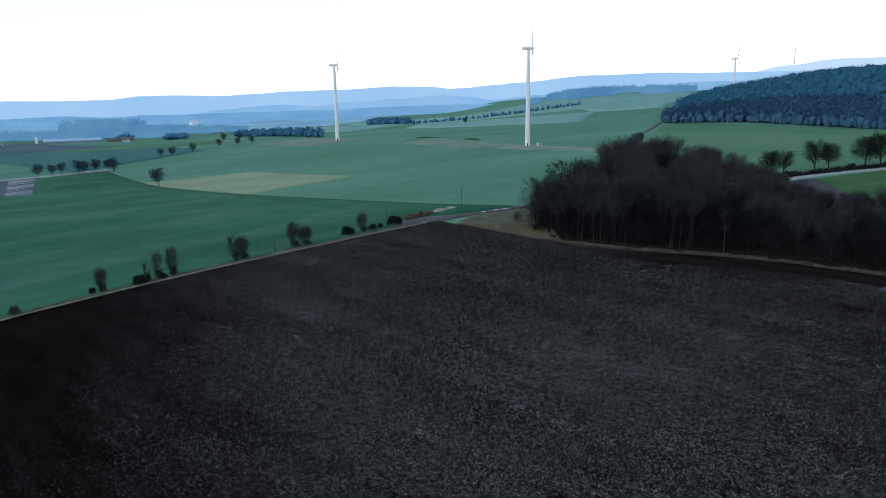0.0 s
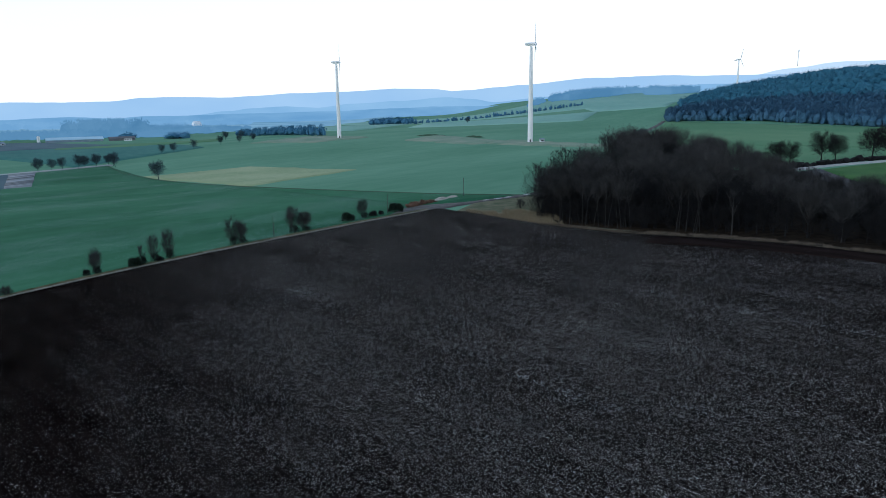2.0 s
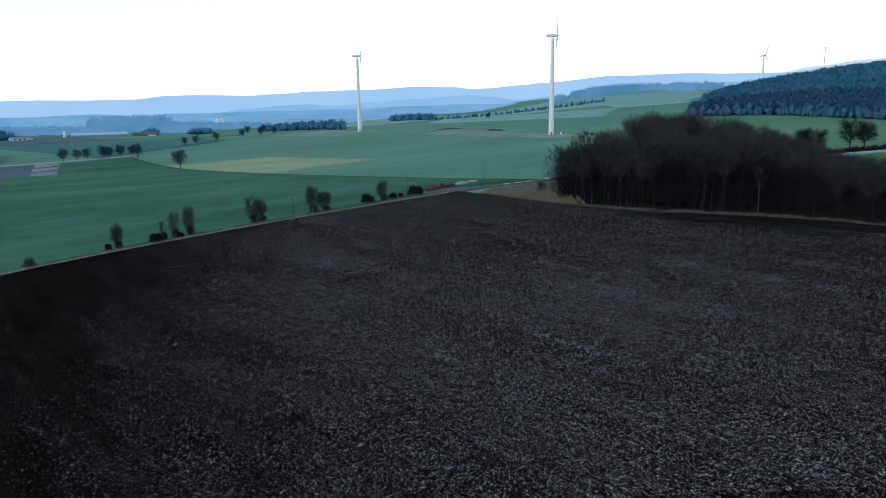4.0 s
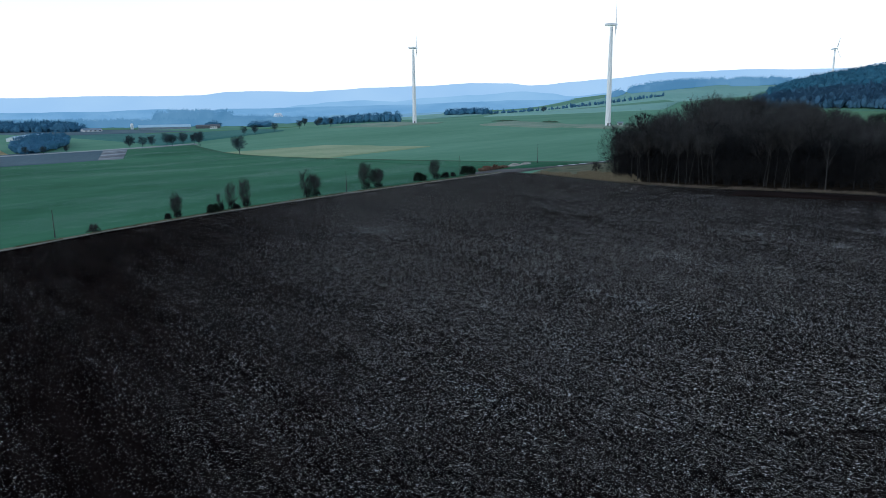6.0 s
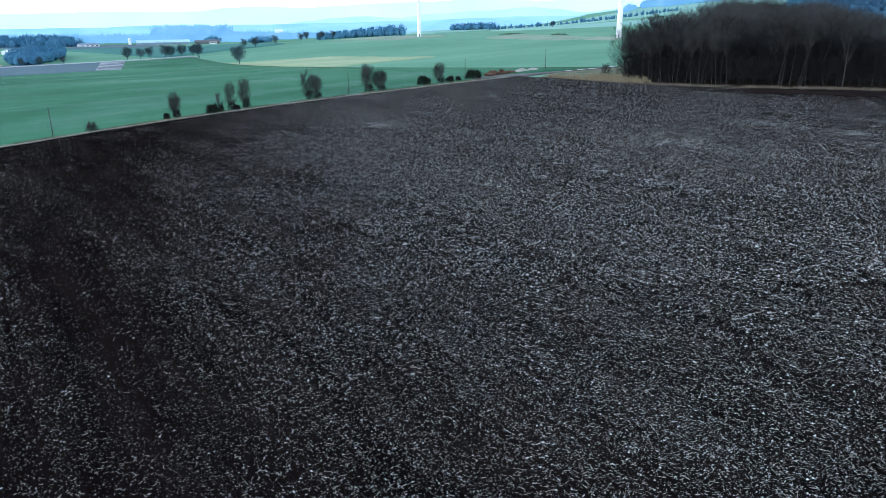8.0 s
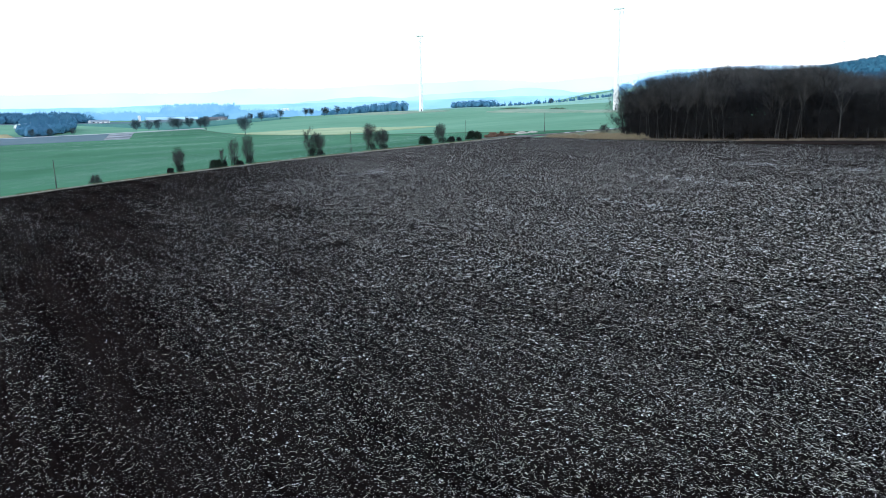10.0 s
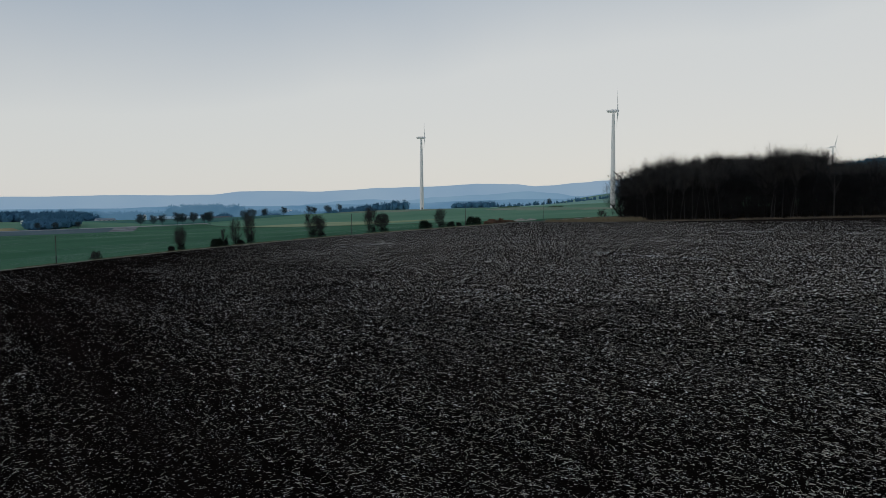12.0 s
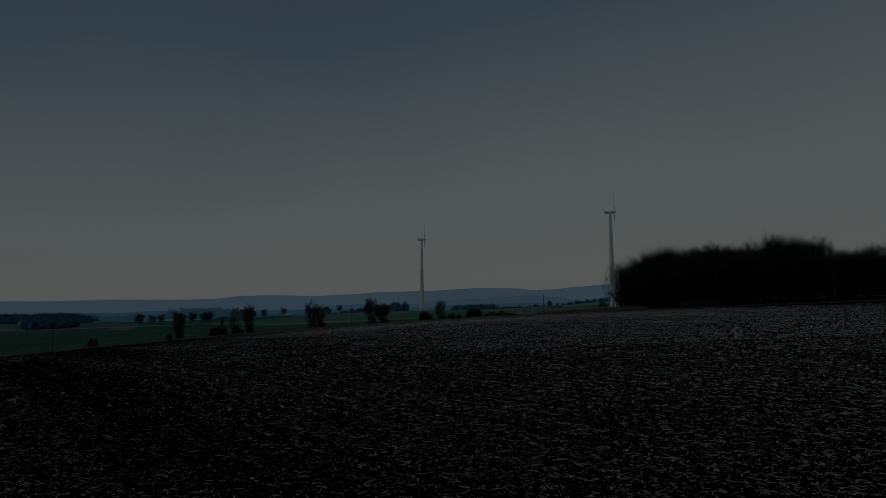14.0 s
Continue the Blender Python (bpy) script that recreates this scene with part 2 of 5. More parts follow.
M_LAWN = material("bright_lawn", (0.035, 0.115, 0.025), (0.065, 0.16, 0.035), 0.08, 0.9, 0.4, 3.0)
M_VERGE = material("dry_verge_grass", (0.06, 0.075, 0.035), (0.19, 0.17, 0.10), 0.6, 0.95, 0.5, 5.0)
M_WEDGE = material("rough_grass", (0.06, 0.085, 0.04), (0.17, 0.155, 0.09), 0.25, 0.95, 0.5, 4.0)
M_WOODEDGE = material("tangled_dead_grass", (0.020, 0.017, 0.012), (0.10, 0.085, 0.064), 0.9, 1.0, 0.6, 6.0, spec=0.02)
M_TRACK = material("muddy_track", (0.060, 0.055, 0.052), (0.15, 0.14, 0.13), 0.5, 0.8, 0.5, 4.0)
M_PATH = material("bleached_path_grass", (0.13, 0.125, 0.10), (0.30, 0.28, 0.235), 0.7, 0.9, 0.4, 5.0)
M_GRAVEL = material("grey_hardstanding", (0.035, 0.035, 0.04), (0.075, 0.075, 0.08), 0.2, 0.9, 0.4, 4.0)
M_ROAD = material("pale_field_road", (0.34, 0.35, 0.35), (0.46, 0.46, 0.45), 0.2, 0.85, 0.2, 3.0)
M_PUDDLE = material("ice_on_puddle", (0.6, 0.63, 0.66), (0.75, 0.78, 0.8), 1.5, 0.35, 0.1, 3.0, spec=0.5)
M_DITCH = material("dark_ditch_grass", (0.034, 0.075, 0.045), (0.075, 0.125, 0.07), 0.4, 0.95, 0.5, 3.0)
# Brown fallow with the bluish cast of haze mixed into its colour.
M_FALLOW = material("haze_blue_fallow", (0.065, 0.115, 0.140), (0.105, 0.155, 0.180), 0.03, 0.95, 0.4, 2.0, 30, (1, 0.2, 1))
M_STRIPE = material("frosted_furrows", (0.05, 0.055, 0.06), (0.40, 0.42, 0.44), 0.25, 0.95, 0.4, 2.0, -28, (1, 0.04, 1))
M_TAN = material("tan_field", (0.42, 0.32, 0.15), (0.55, 0.42, 0.22), 0.05, 0.95)
M_BARE = material("bare_turbine_ground", (0.15, 0.26, 0.17), (0.29, 0.32, 0.24), 0.05, 0.95, 0.4, 2.0)
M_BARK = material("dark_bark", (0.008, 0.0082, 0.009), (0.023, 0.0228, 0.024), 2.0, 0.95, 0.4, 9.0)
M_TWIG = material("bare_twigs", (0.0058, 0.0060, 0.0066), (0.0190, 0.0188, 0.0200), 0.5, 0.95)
M_TWIG_G = material("grey_twigs", (0.015, 0.0155, 0.016), (0.068, 0.067, 0.066), 0.5, 0.95)
# Twigs of the farther trees, lightened and blued by haze in the colour.
M_TWIG_B = material("haze_blue_twigs", (0.026, 0.046, 0.056), (0.060, 0.092, 0.108), 0.3, 0.95)
M_BIRCH = material("pale_bark", (0.016, 0.016, 0.016), (0.052, 0.051, 0.049), 1.5, 0.9, 0.3, 9.0)
M_EVERGREEN = material("dark_evergreen", (0.010, 0.018, 0.012), (0.022, 0.036, 0.024), 1.2, 0.9)
M_REED = material("dry_reed", (0.16, 0.13, 0.08), (0.32, 0.27, 0.18), 1.5, 0.95)
M_DRY = material("dead_grass_stalks", (0.06, 0.05, 0.037), (0.17, 0.14, 0.105), 0.7, 0.95)
M_STRAW = material("bleached_straw", (0.34, 0.315, 0.255), (0.70, 0.66, 0.57), 3.0, 0.8)
M_STONE = material("pale_field_stone", (0.34, 0.325, 0.31), (0.90, 0.88, 0.85), 3.5, 0.85)
M_FROST = material("old_frost", (0.50, 0.53, 0.56), (0.84, 0.86, 0.88), 2.5, 0.8)
M_LOG = material("cut_logs", (0.06, 0.030, 0.020), (0.20, 0.125, 0.085), 1.2, 0.9, 0.4, 8.0)
M_CHIP = material("pale_wood_chips", (0.28, 0.26, 0.22), (0.50, 0.47, 0.41), 1.5, 0.9, 0.6, 5.0)
M_POLE = material("weathered_pole", (0.05, 0.045, 0.04), (0.11, 0.10, 0.09), 2.0, 0.9)
M_TOWER = material("white_turbine_paint", (0.78, 0.79, 0.80), (0.84, 0.85, 0.86), 0.15, 0.45, spec=0.4)
# Blue of these three woods is distance haze put into the base colour.
M_PINE = material("haze_blue_pine_wood", (0.032, 0.120, 0.180), (0.052, 0.155, 0.225), 0.03, 0.95)
M_WOOD = material("haze_blue_bare_wood", (0.046, 0.112, 0.180), (0.066, 0.140, 0.215), 0.03, 0.95)
M_FARWOOD = material("haze_blue_valley_wood", (0.046, 0.140, 0.230), (0.068, 0.172, 0.272), 0.02, 0.95)
M_WALL = material("pale_plaster", (0.20, 0.26, 0.32), (0.30, 0.36, 0.42), 0.3, 0.9)
M_WHITE = material("white_sheet_wall", (0.75, 0.78, 0.8), (0.85, 0.87, 0.88), 0.3, 0.8)
M_ROOF_B = material("pale_blue_sheet_roof", (0.40, 0.60, 0.74), (0.48, 0.68, 0.80), 0.15, 0.5, spec=0.5)
M_ROOF_R = material("dull_red_tile_roof", (0.11, 0.12, 0.14), (0.18, 0.18, 0.19), 0.6, 0.85)
M_PANE = material("dark_window_glass", (0.02, 0.025, 0.03), (0.03, 0.035, 0.04), 1.0, 0.15, spec=0.5)
G_HILL_D = haze_glow("palest_ridge_air", (0.66, 0.80, 0.93), (0.72, 0.84, 0.95), 0.0012)
G_HILL_A = haze_glow("far_ridge_air", (0.41, 0.61, 0.84), (0.48, 0.67, 0.87), 0.0012)
G_HILL_B = haze_glow("middle_ridge_air", (0.28, 0.49, 0.72), (0.36, 0.57, 0.78), 0.0025)
G_HILL_C = haze_glow("near_ridge_air", (0.19, 0.38, 0.60), (0.26, 0.46, 0.67), 0.005)
G_BELT = haze_glow("valley_belt_air", (0.105, 0.245, 0.40), (0.155, 0.31, 0.47), 0.01)
G_PLAIN = haze_glow("valley_floor_air", (0.15, 0.31, 0.46), (0.26, 0.43, 0.57), 0.006)


# ---- the lie of the land ----
def sstep(a, b, v):
    u = min(1.0, max(0.0, (v - a) / (b - a)))
    return u * u * (3 - 2 * u)


def bump(x, y, cx, cy, rx, ry):
    return math.exp(-((x - cx) / rx) ** 2 - ((y - cy) / ry) ** 2)


def land(x, y):
    """Height of the land at a place."""
    slope = 0.045 - 0.025 * sstep(350, 750, y)
    z = 220 * math.tanh(x / 220) * slope + 0.013 * (min(y, 400) - 30) * (1 - 0.42 * sstep(150, 420, y))
    z += 1.1 * bump(x, y, -4, 92, 48, 62) - 1.9 * bump(x, y, -124, 120, 50, 72)
    z += 5.5 * sstep(450, 800, y) * sstep(-420, -150, x)
    z += 52 * bump(x, y, 640, 960, 260, 210)
    z += 34 * sstep(700, 1500, y) * sstep(-50, 500, x)
    z += 22 * sstep(1250, 1900, y) * sstep(60, 420, x)
    z -= 9 * sstep(500, 1100, y) * (1 - sstep(-500, -50, x))
    return z

# ---- mesh helpers ----
class Net:
    """A growing mesh of tubes, blades and boxes."""

    def __init__(self):
        self.v, self.f = [], []

    def tube(self, pts, radii, sides=5, cap=False):
        start = len(self.v)
        for i, p in enumerate(pts):
            a = pts[min(i + 1, len(pts) - 1)] - pts[max(i - 1, 0)]
            a = a.normalized() if a.length > 1e-9 else Vector((0, 0, 1))
            s = a.cross(Vector((0.31, 0.95, 0.07)))
            s = s.normalized() if s.length > 1e-6 else Vector((1, 0, 0))
            t = a.cross(s)
            for k in range(sides):
                w = 2 * math.pi * k / sides
                self.v.append(p + (s * math.cos(w) + t * math.sin(w)) * radii[i])
        for i in range(len(pts) - 1):
            for k in range(sides):
                a, b = start + i * sides + k, start + i * sides + (k + 1) % sides
                self.f.append((a, b, b + sides, a + sides))
        if cap:
            self.f.append(tuple(start + k for k in reversed(range(sides))))
            self.f.append(tuple(start + (len(pts) - 1) * sides + k for k in range(sides)))

    def spike(self, p, q, w):
        """A thin three-sided twig from p to its tip q."""
        a = (q - p).normalized()
        s = a.cross(Vector((0.23, 0.41, 0.88)))
        s = s.normalized() if s.length > 1e-6 else Vector((1, 0, 0))
        t = a.cross(s)
        i = len(self.v)
        self.v += [p + s * w, p - s * w * 0.5 + t * w * 0.87, p - s * w * 0.5 - t * w * 0.87, q]
        self.f += [(i, i + 1, i + 3), (i + 1, i + 2, i + 3), (i + 2, i, i + 3)]

    def leaflet(self, p, q, w):
        """A flat twig from p to its tip q, for trees far off."""
        a = (q - p).normalized()
        s = a.cross(Vector((0.43 + p.x % 0.7, -0.61, 0.3)))
        s = s.normalized() if s.length > 1e-6 else Vector((1, 0, 0))
        i = len(self.v)
        self.v += [p + s * w, p - s * w, q]
        self.f.append((i, i + 1, i + 2))

    def box(self, x0, y0, z0, x1, y1, z1):
        i = len(self.v)
        self.v += [Vector((x, y, z)) for z in (z0, z1) for x, y in ((x0, y0), (x1, y0), (x1, y1), (x0, y1))]
        self.f += [(i, i + 3, i + 2, i + 1), (i + 4, i + 5, i + 6, i + 7)]
        self.f += [(i + k, i + (k + 1) % 4, i + 4 + (k + 1) % 4, i + 4 + k) for k in range(4)]

    def mesh(self, name, mat, smooth=False):
        me = bpy.data.meshes.new(name)
        me.from_pydata([tuple(v) for v in self.v], [], self.f)
        me.materials.append(mat)
        if smooth:
            me.polygons.foreach_set("use_smooth", [True] * len(me.polygons))
        me.update()
        return me


def part(name, net, mat, parent, label="", smooth=False):
    ob = new(name, net.mesh(name, mat, smooth))
    ob.parent = parent
    return tagged(ob, label)


def thing(name, label, category, group="", kind="", x=0.0, y=0.0, z=None):
    ob = new(name)
    ob.location = (x, y, land(x, y) if z is None else z)
    return tagged(ob, label, category, group, kind)


def sheet(name, rows, mat, label, category="field", kind="structure"):
    """A mesh from rows of equally many points."""
    n = len(rows[0])
    net = Net()
    for row in rows:
        net.v += [Vector(p) for p in row]
    for j in range(len(rows) - 1):
        net.f += [(j * n + i, j * n + i + 1, (j + 1) * n + i + 1, (j + 1) * n + i) for i in range(n - 1)]
    return tagged(new(name, net.mesh(name, mat, True)), label, category, "", kind)


def patch(name, a, b, c, d, mat, label, lift=0.1, step=12.0, category="field", ragged=0.006):
    """A four-cornered piece of ground laid over the land, a little proud of what lies below."""
    a, b, c, d = (Vector(p) for p in (a, b, c, d))
    nu = max(2, int(max((b - a).length, (c - d).length) / step))
    nv = max(2, int(max((d - a).length, (c - b).length) / step))
    rows = []
    for j in range(nv + 1):
        row = []
        for i in range(nu + 1):
            u, v = i / nu, j / nv
            p = (a * (1 - u) + b * u) * (1 - v) + (d * (1 - u) + c * u) * v
            w = ragged * max((b - a).length, (d - a).length)
            edge = 0 if (0 < i < nu and 0 < j < nv) else 1
            p = p + Vector((noise.noise((p.x * 0.05, p.y * 0.05, 3)), noise.noise((p.x * 0.05, p.y * 0.05, 9)))) * w * edge
            row.append((p.x, p.y, land(p.x, p.y) + lift))
        rows.append(row)
    return sheet(name, bank(rows), mat, label, category)


def bank(rows):
    """Slope the rim of a piece of ground down into the land."""
    rows = [[r[0], *r, r[-1]] for r in rows]
    rows = [rows[0], *rows, rows[-1]]
    mid = Vector(rows[len(rows) // 2][len(rows[0]) // 2])
    out = []
    for j, r in enumerate(rows):
        line = []
        for i, p in enumerate(r):
            if j in (0, len(rows) - 1) or i in (0, len(r) - 1):
                inner = Vector(rows[min(max(j, 2), len(rows) - 3)][min(max(i, 2), len(r) - 3)])
                away = Vector(p) - inner
                away.z = 0
                away = away.normalized() * 1.2 if away.length > 1e-6 else Vector((0, 0, 0))
                line.append((p[0] + away.x, p[1] + away.y, p[2] - 1.3))
            else:
                line.append(tuple(p))
        out.append(line)
    return out


def ribbon(name, pts, width, mat, label, lift=0.12, step=4.0, category="path"):
    """A strip of ground that follows a line."""
    pts = [Vector(p) for p in pts]
    line = []
    for p, q in zip(pts, pts[1:]):
        k = max(1, int((q - p).length / step))
        line += [p.lerp(q, i / k) for i in range(k)]
    line.append(pts[-1])
    rows = []
    for i, p in enumerate(line):
        a = line[min(i + 1, len(line) - 1)] - line[max(i - 1, 0)]
        s = Vector((a.y, -a.x)).normalized()
        wob = 1 + 0.25 * noise.noise((p.x * 0.13, p.y * 0.13, 5))
        row = []
        for k in (-1, -0.5, 0, 0.5, 1):
            q = p + s * (width / 2 * k * wob)
            row.append((q.x, q.y, land(q.x, q.y) + lift))
        side = Vector(row[-1]) - Vector(row[0])
        side = side.normalized() * 0.5
        row.insert(0, (row[0][0] - side.x, row[0][1] - side.y, row[0][2] - 0.7))
        row.append((row[-1][0] + side.x, row[-1][1] + side.y, row[-1][2] - 0.7))
        rows.append(row)
    return sheet(name, rows, mat, label, category)


# ---- ground: one sheet to the horizon ----
def spread(limit, first, grow):
    """Distances from zero to a limit in growing steps."""
    out, step = [0.0], first
    while out[-1] < limit:
        out.append(out[-1] + step)
        step *= grow
    return out


xs = spread(4200, 8, 1.035)
xs = [-v for v in reversed(xs[1:])] + xs
ys = [-v for v in reversed(spread(900, 30, 1.2)[1:])] + spread(4700, 9, 1.014)
sheet("ground", [[(x, y, land(x, y) - 0.25 - 0.0006 * max(0, y - 300)) for x in xs] for y in ys], M_CROP,
      "open farmland green with winter crop reaching the hills", "ground")


# ---- the ploughed field ----
def field_edge(x):
    """Far edge of the ploughed field: a straight verge on one side, the curved foot of the wood on the other."""
    knots = ((-230, -10.0), (-120, 105.0), (-100, 126.0), (-88, 140.8), (-69, 158.6), (-46, 179.0), (-17, 204.5), (1, 219.5), (2.5, 216.5),
             (13.5, 200.0), (28, 178.5), (44, 162.5), (65, 149.3), (75, 141.0), (88, 126.5), (140, 86.0), (230, 20.0))
    for (x0, y0), (x1, y1) in zip(knots, knots[1:]):
        if x <= x1:
            return y0 + (y1 - y0) * (x - x0) / (x1 - x0)
    return knots[-1][1]


ALONG = Vector((math.sin(radians(ROW)), -math.cos(radians(ROW))))
ACROSS = Vector((math.cos(radians(ROW)), math.sin(radians(ROW))))


NEAR = (-26.0, 30.0, 4.0, 46.0)   # the stretch of the field that the camera comes down to


def clods(x, y):
    v = x * ACROSS.x + y * ACROSS.y
    furrow = 0.016 * math.sin(v * 2 * math.pi / 0.75 + 1.5 * noise.noise((x * 0.2, y * 0.2, 0)))
    rim = min(1.0, max(0.0, min(x - NEAR[0], NEAR[1] - x, y - NEAR[2], NEAR[3] - y) / 8.0))
    return rim * (furrow + 0.03 * noise.noise((x * 2.3, y * 2.3, 1)) + 0.02 * noise.noise((x * 5.1, y * 5.1, 4)))


def soil(x, y):
    return land(x, y) + 0.12 + clods(x, y)


field_x = [-230 + i * 2.0 for i in range(231)]
rows = []
for j in range(150):
    v = (j / 149) ** 0.9
    row = []
    for x in field_x:
        top = field_edge(x)
        y = -130 + (top + 130) * v
        inside = NEAR[0] + 1 < x < NEAR[1] - 1 and NEAR[2] + 1 < y < NEAR[3] - 1
        row.append((x, y, land(x, y) + (0.0 if inside else 0.12) + 0.06 * noise.noise((x * 0.9, y * 0.9, 2))))
    rows.append(row)
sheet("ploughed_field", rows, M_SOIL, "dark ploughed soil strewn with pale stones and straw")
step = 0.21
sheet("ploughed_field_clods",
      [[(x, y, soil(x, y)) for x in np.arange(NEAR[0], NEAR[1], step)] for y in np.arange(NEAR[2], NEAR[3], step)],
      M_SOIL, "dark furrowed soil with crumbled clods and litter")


def litter(count, near, far, low, high, seed, even=False):
    """Places for bits on the field, thicker in drifts along the furrows and towards the wood's side, with painted
    vignetting.
    """
    rng = random.Random(seed)
    out = []
    while len(out) < count:
        y = rng.uniform(near, far) if even else near * (far / near) ** rng.random()
        half = 0.74 * y + 7
        x = rng.uniform(-half, half)
        if y > field_edge(x) - 0.6:
            continue
        u, v = x * ALONG.x + y * ALONG.y, x * ACROSS.x + y * ACROSS.y
        d = 0.50 + 0.20 * noise.noise((u * 0.015, v * 0.22, 7)) + 0.07 * noise.noise((x * 0.04, y * 0.04, 8)) + 0.13 * noise.noise((x * 0.7, y * 0.7, 6))
        # Bits thinned to the left and right, partly as painted vignetting.
        d += 0.06 * math.cos(v * 2 * math.pi / 1.5) + 0.58 * sstep(-48, 6, x + 0.4 * (y - 60)) - 0.48
        d -= 0.42 * sstep(18, 75, x)
        gap = field_edge(x) - y
        if x > 36 and 2 < gap < 12:
            d -= 0.95
        d = max(d, 0.035)
        if rng.random() < d:
            big = 1 + 0.022 * max(0, y - 10)
            out.append((x, y, (low + (high - low) * rng.random() ** 1.8) * min(big, 1.75), rng.random(), rng.random()))
    return out


def stones(name, bits, label, mat=None):
    net_v, net_f = [], []
    for x, y, s, a, b in bits:
        z = soil(x, y) if NEAR[0] < x < NEAR[1] and NEAR[2] < y < NEAR[3] else land(x, y) + 0.14
        w, i = a * 6.28, len(net_v)
        for k in range(3):
            r = s * (0.5 + 0.3 * math.sin(7 * a + 3 * k))
            net_v.append((x + r * math.cos(w + 2.09 * k), y + r * math.sin(w + 2.09 * k), z - 0.01))
        net_v.append((x + s * 0.15 * (a - 0.5), y + s * 0.15 * (b - 0.5), z + s * (0.18 + 0.26 * b)))
        net_f += [(i, i + 1, i + 3), (i + 1, i + 2, i + 3), (i + 2, i, i + 3)]
    net = Net()
    net.v, net.f = net_v, net_f
    return tagged(new(name, net.mesh(name, mat or M_STONE)), label, "stones", "", "stuff")


def straws(name, bits, label, thick):
    net_v, net_f = [], []
    for x, y, s, a, b in bits:
        z = (soil(x, y) if NEAR[0] < x < NEAR[1] and NEAR[2] < y < NEAR[3] else land(x, y) + 0.14) + 0.012
        w, i, t = a * 3.14, len(net_v), thick * (0.7 + 0.6 * b)
        cx, cy = math.cos(w) * s / 2, math.sin(w) * s / 2
        sx, sy = -math.sin(w) * t, math.cos(w) * t
        rise = s * 0.22 * (b - 0.3)
        net_v += [(x - cx - sx, y - cy - sy, z), (x - cx + sx, y - cy + sy, z), (x - cx, y - cy, z + t * 1.6),
                  (x + cx - sx, y + cy - sy, z + rise), (x + cx + sx, y + cy + sy, z + rise), (x + cx, y + cy, z + rise + t * 1.6)]
        net_f += [(i, i + 3, i + 5, i + 2), (i + 4, i + 1, i + 2, i + 5)]
    net = Net()
    net.v, net.f = net_v, net_f
    return tagged(new(name, net.mesh(name, M_STRAW)), label, "straw", "", "stuff")


stones("field_stones", litter(105000, 5.5, 130, 0.012, 0.046, 1), "small pale stones and frost bits on the dark soil")
stones("frost_bits", litter(60000, 5.5, 218, 0.024, 0.070, 2, True), "pale bits of frost and flint all across the soil")


def drifts(seed):
    """Thick drifts of pale bits left along single furrows."""
    rng = random.Random(seed)
    out = []
    for x0, y0, x1, y1, count, wide in ((36, 110.5, 62, 82, 480, 0.9), (9, 79.5, 19, 68.3, 220, 0.45), (-4.6, 54.8, 1.0, 49.0, 80, 0.6), (-30, 120.5, -24, 121.5, 90, 0.9),
                                        (-0.5, 105.5, 5, 98, 90, 0.6), (77, 126, 83, 117, 160, 0.8), (79, 144, 88, 132, 220, 0.9), (24, 71.5, 28, 67, 70, 0.6), (-28, 127, -22, 121, 70, 0.7),
                                        (46, 118, 66, 96, 240, 1.6), (20, 96, 34, 80, 160, 1.5), (2, 66, 12, 54, 110, 1.2)):
        for _ in range(count):
            u = rng.random() + rng.gauss(0, 0.04)
            if noise.noise((u * 9, seed, x0)) < -0.1:
                continue
            x, y = x0 + (x1 - x0) * u + rng.gauss(0, wide), y0 + (y1 - y0) * u + rng.gauss(0, wide)
            if y < field_edge(x) - 0.5:
                out.append((x, y, rng.uniform(0.05, 0.17), rng.random(), rng.random()))
    return out


stones("frost_drifts", drifts(6), "thin white drifts of old frost lying along the furrows", M_FROST)
stones("frost_clumps", litter(20000, 24, 216, 0.05, 0.115, 4, True), "clumps of old frost and flint on the soil")
straws("straw_litter", litter(42000, 5.5, 110, 0.04, 0.19, 3), "bleached straw stalks lying across the furrows", 0.005)

# ---- fields, tracks and verges round it ----
for corners in (((-2, 226), (-228, 7), (-330, 262), (-88, 322)), ((-88, 322), (-330, 262), (-222, 376), (-157, 386)), ((-157, 386), (-222, 376), (-271, 466), (-240, 502))):
    patch("crop_field", *corners, M_CROP_W, "young green crop flecked with old frost", 0.02, 10)
patch("crop_field", (-2, 227), (-87, 322), (-40, 286), (28, 239), M_CROP_W, "young green crop flecked with old frost", 0.03, 8)
patch("stubble_strip", (-175, 409), (-90, 329), (-47, 389), (-122, 455), M_PALE, "pale yellow stubble strip between green fields", 0.1, 5, ragged=0.03)
patch("olive_meadow", (137, 478), (250, 330), (402, 598), (262, 790), M_OLIVE, "olive green meadow below the wooded hill", 0.15, 15)
patch("olive_meadow", (112, 302), (150, 284), (252, 328), (137, 480), M_OLIVE, "olive green meadow sloping to the side road", 0.12, 15)
patch("rough_grass_wedge", (6, 212), (29, 186), (36, 236), (13, 228), M_WEDGE, "rough yellowish grass between track and wood", 0.02, 3)
patch("yard", (-16, 208), (1, 218), (14, 230), (-9, 228), M_TRACK, "muddy turning place at the field corner", 0.08, 3, "yard")
ribbon("farm_track", [(0, 222), (10, 227.5), (20, 232), (34, 240), (52, 256), (90, 330), (128, 455), (190, 640), (262, 800)], 3.6, M_TRACK,
       "muddy farm track past the wood", 0.14)
ribbon("ditch", [(34, 236), (0, 256), (-40, 286), (-87, 323)], 1.1, M_DITCH,
       "dark grassy ditch between two fields", 0.18, category="ditch")
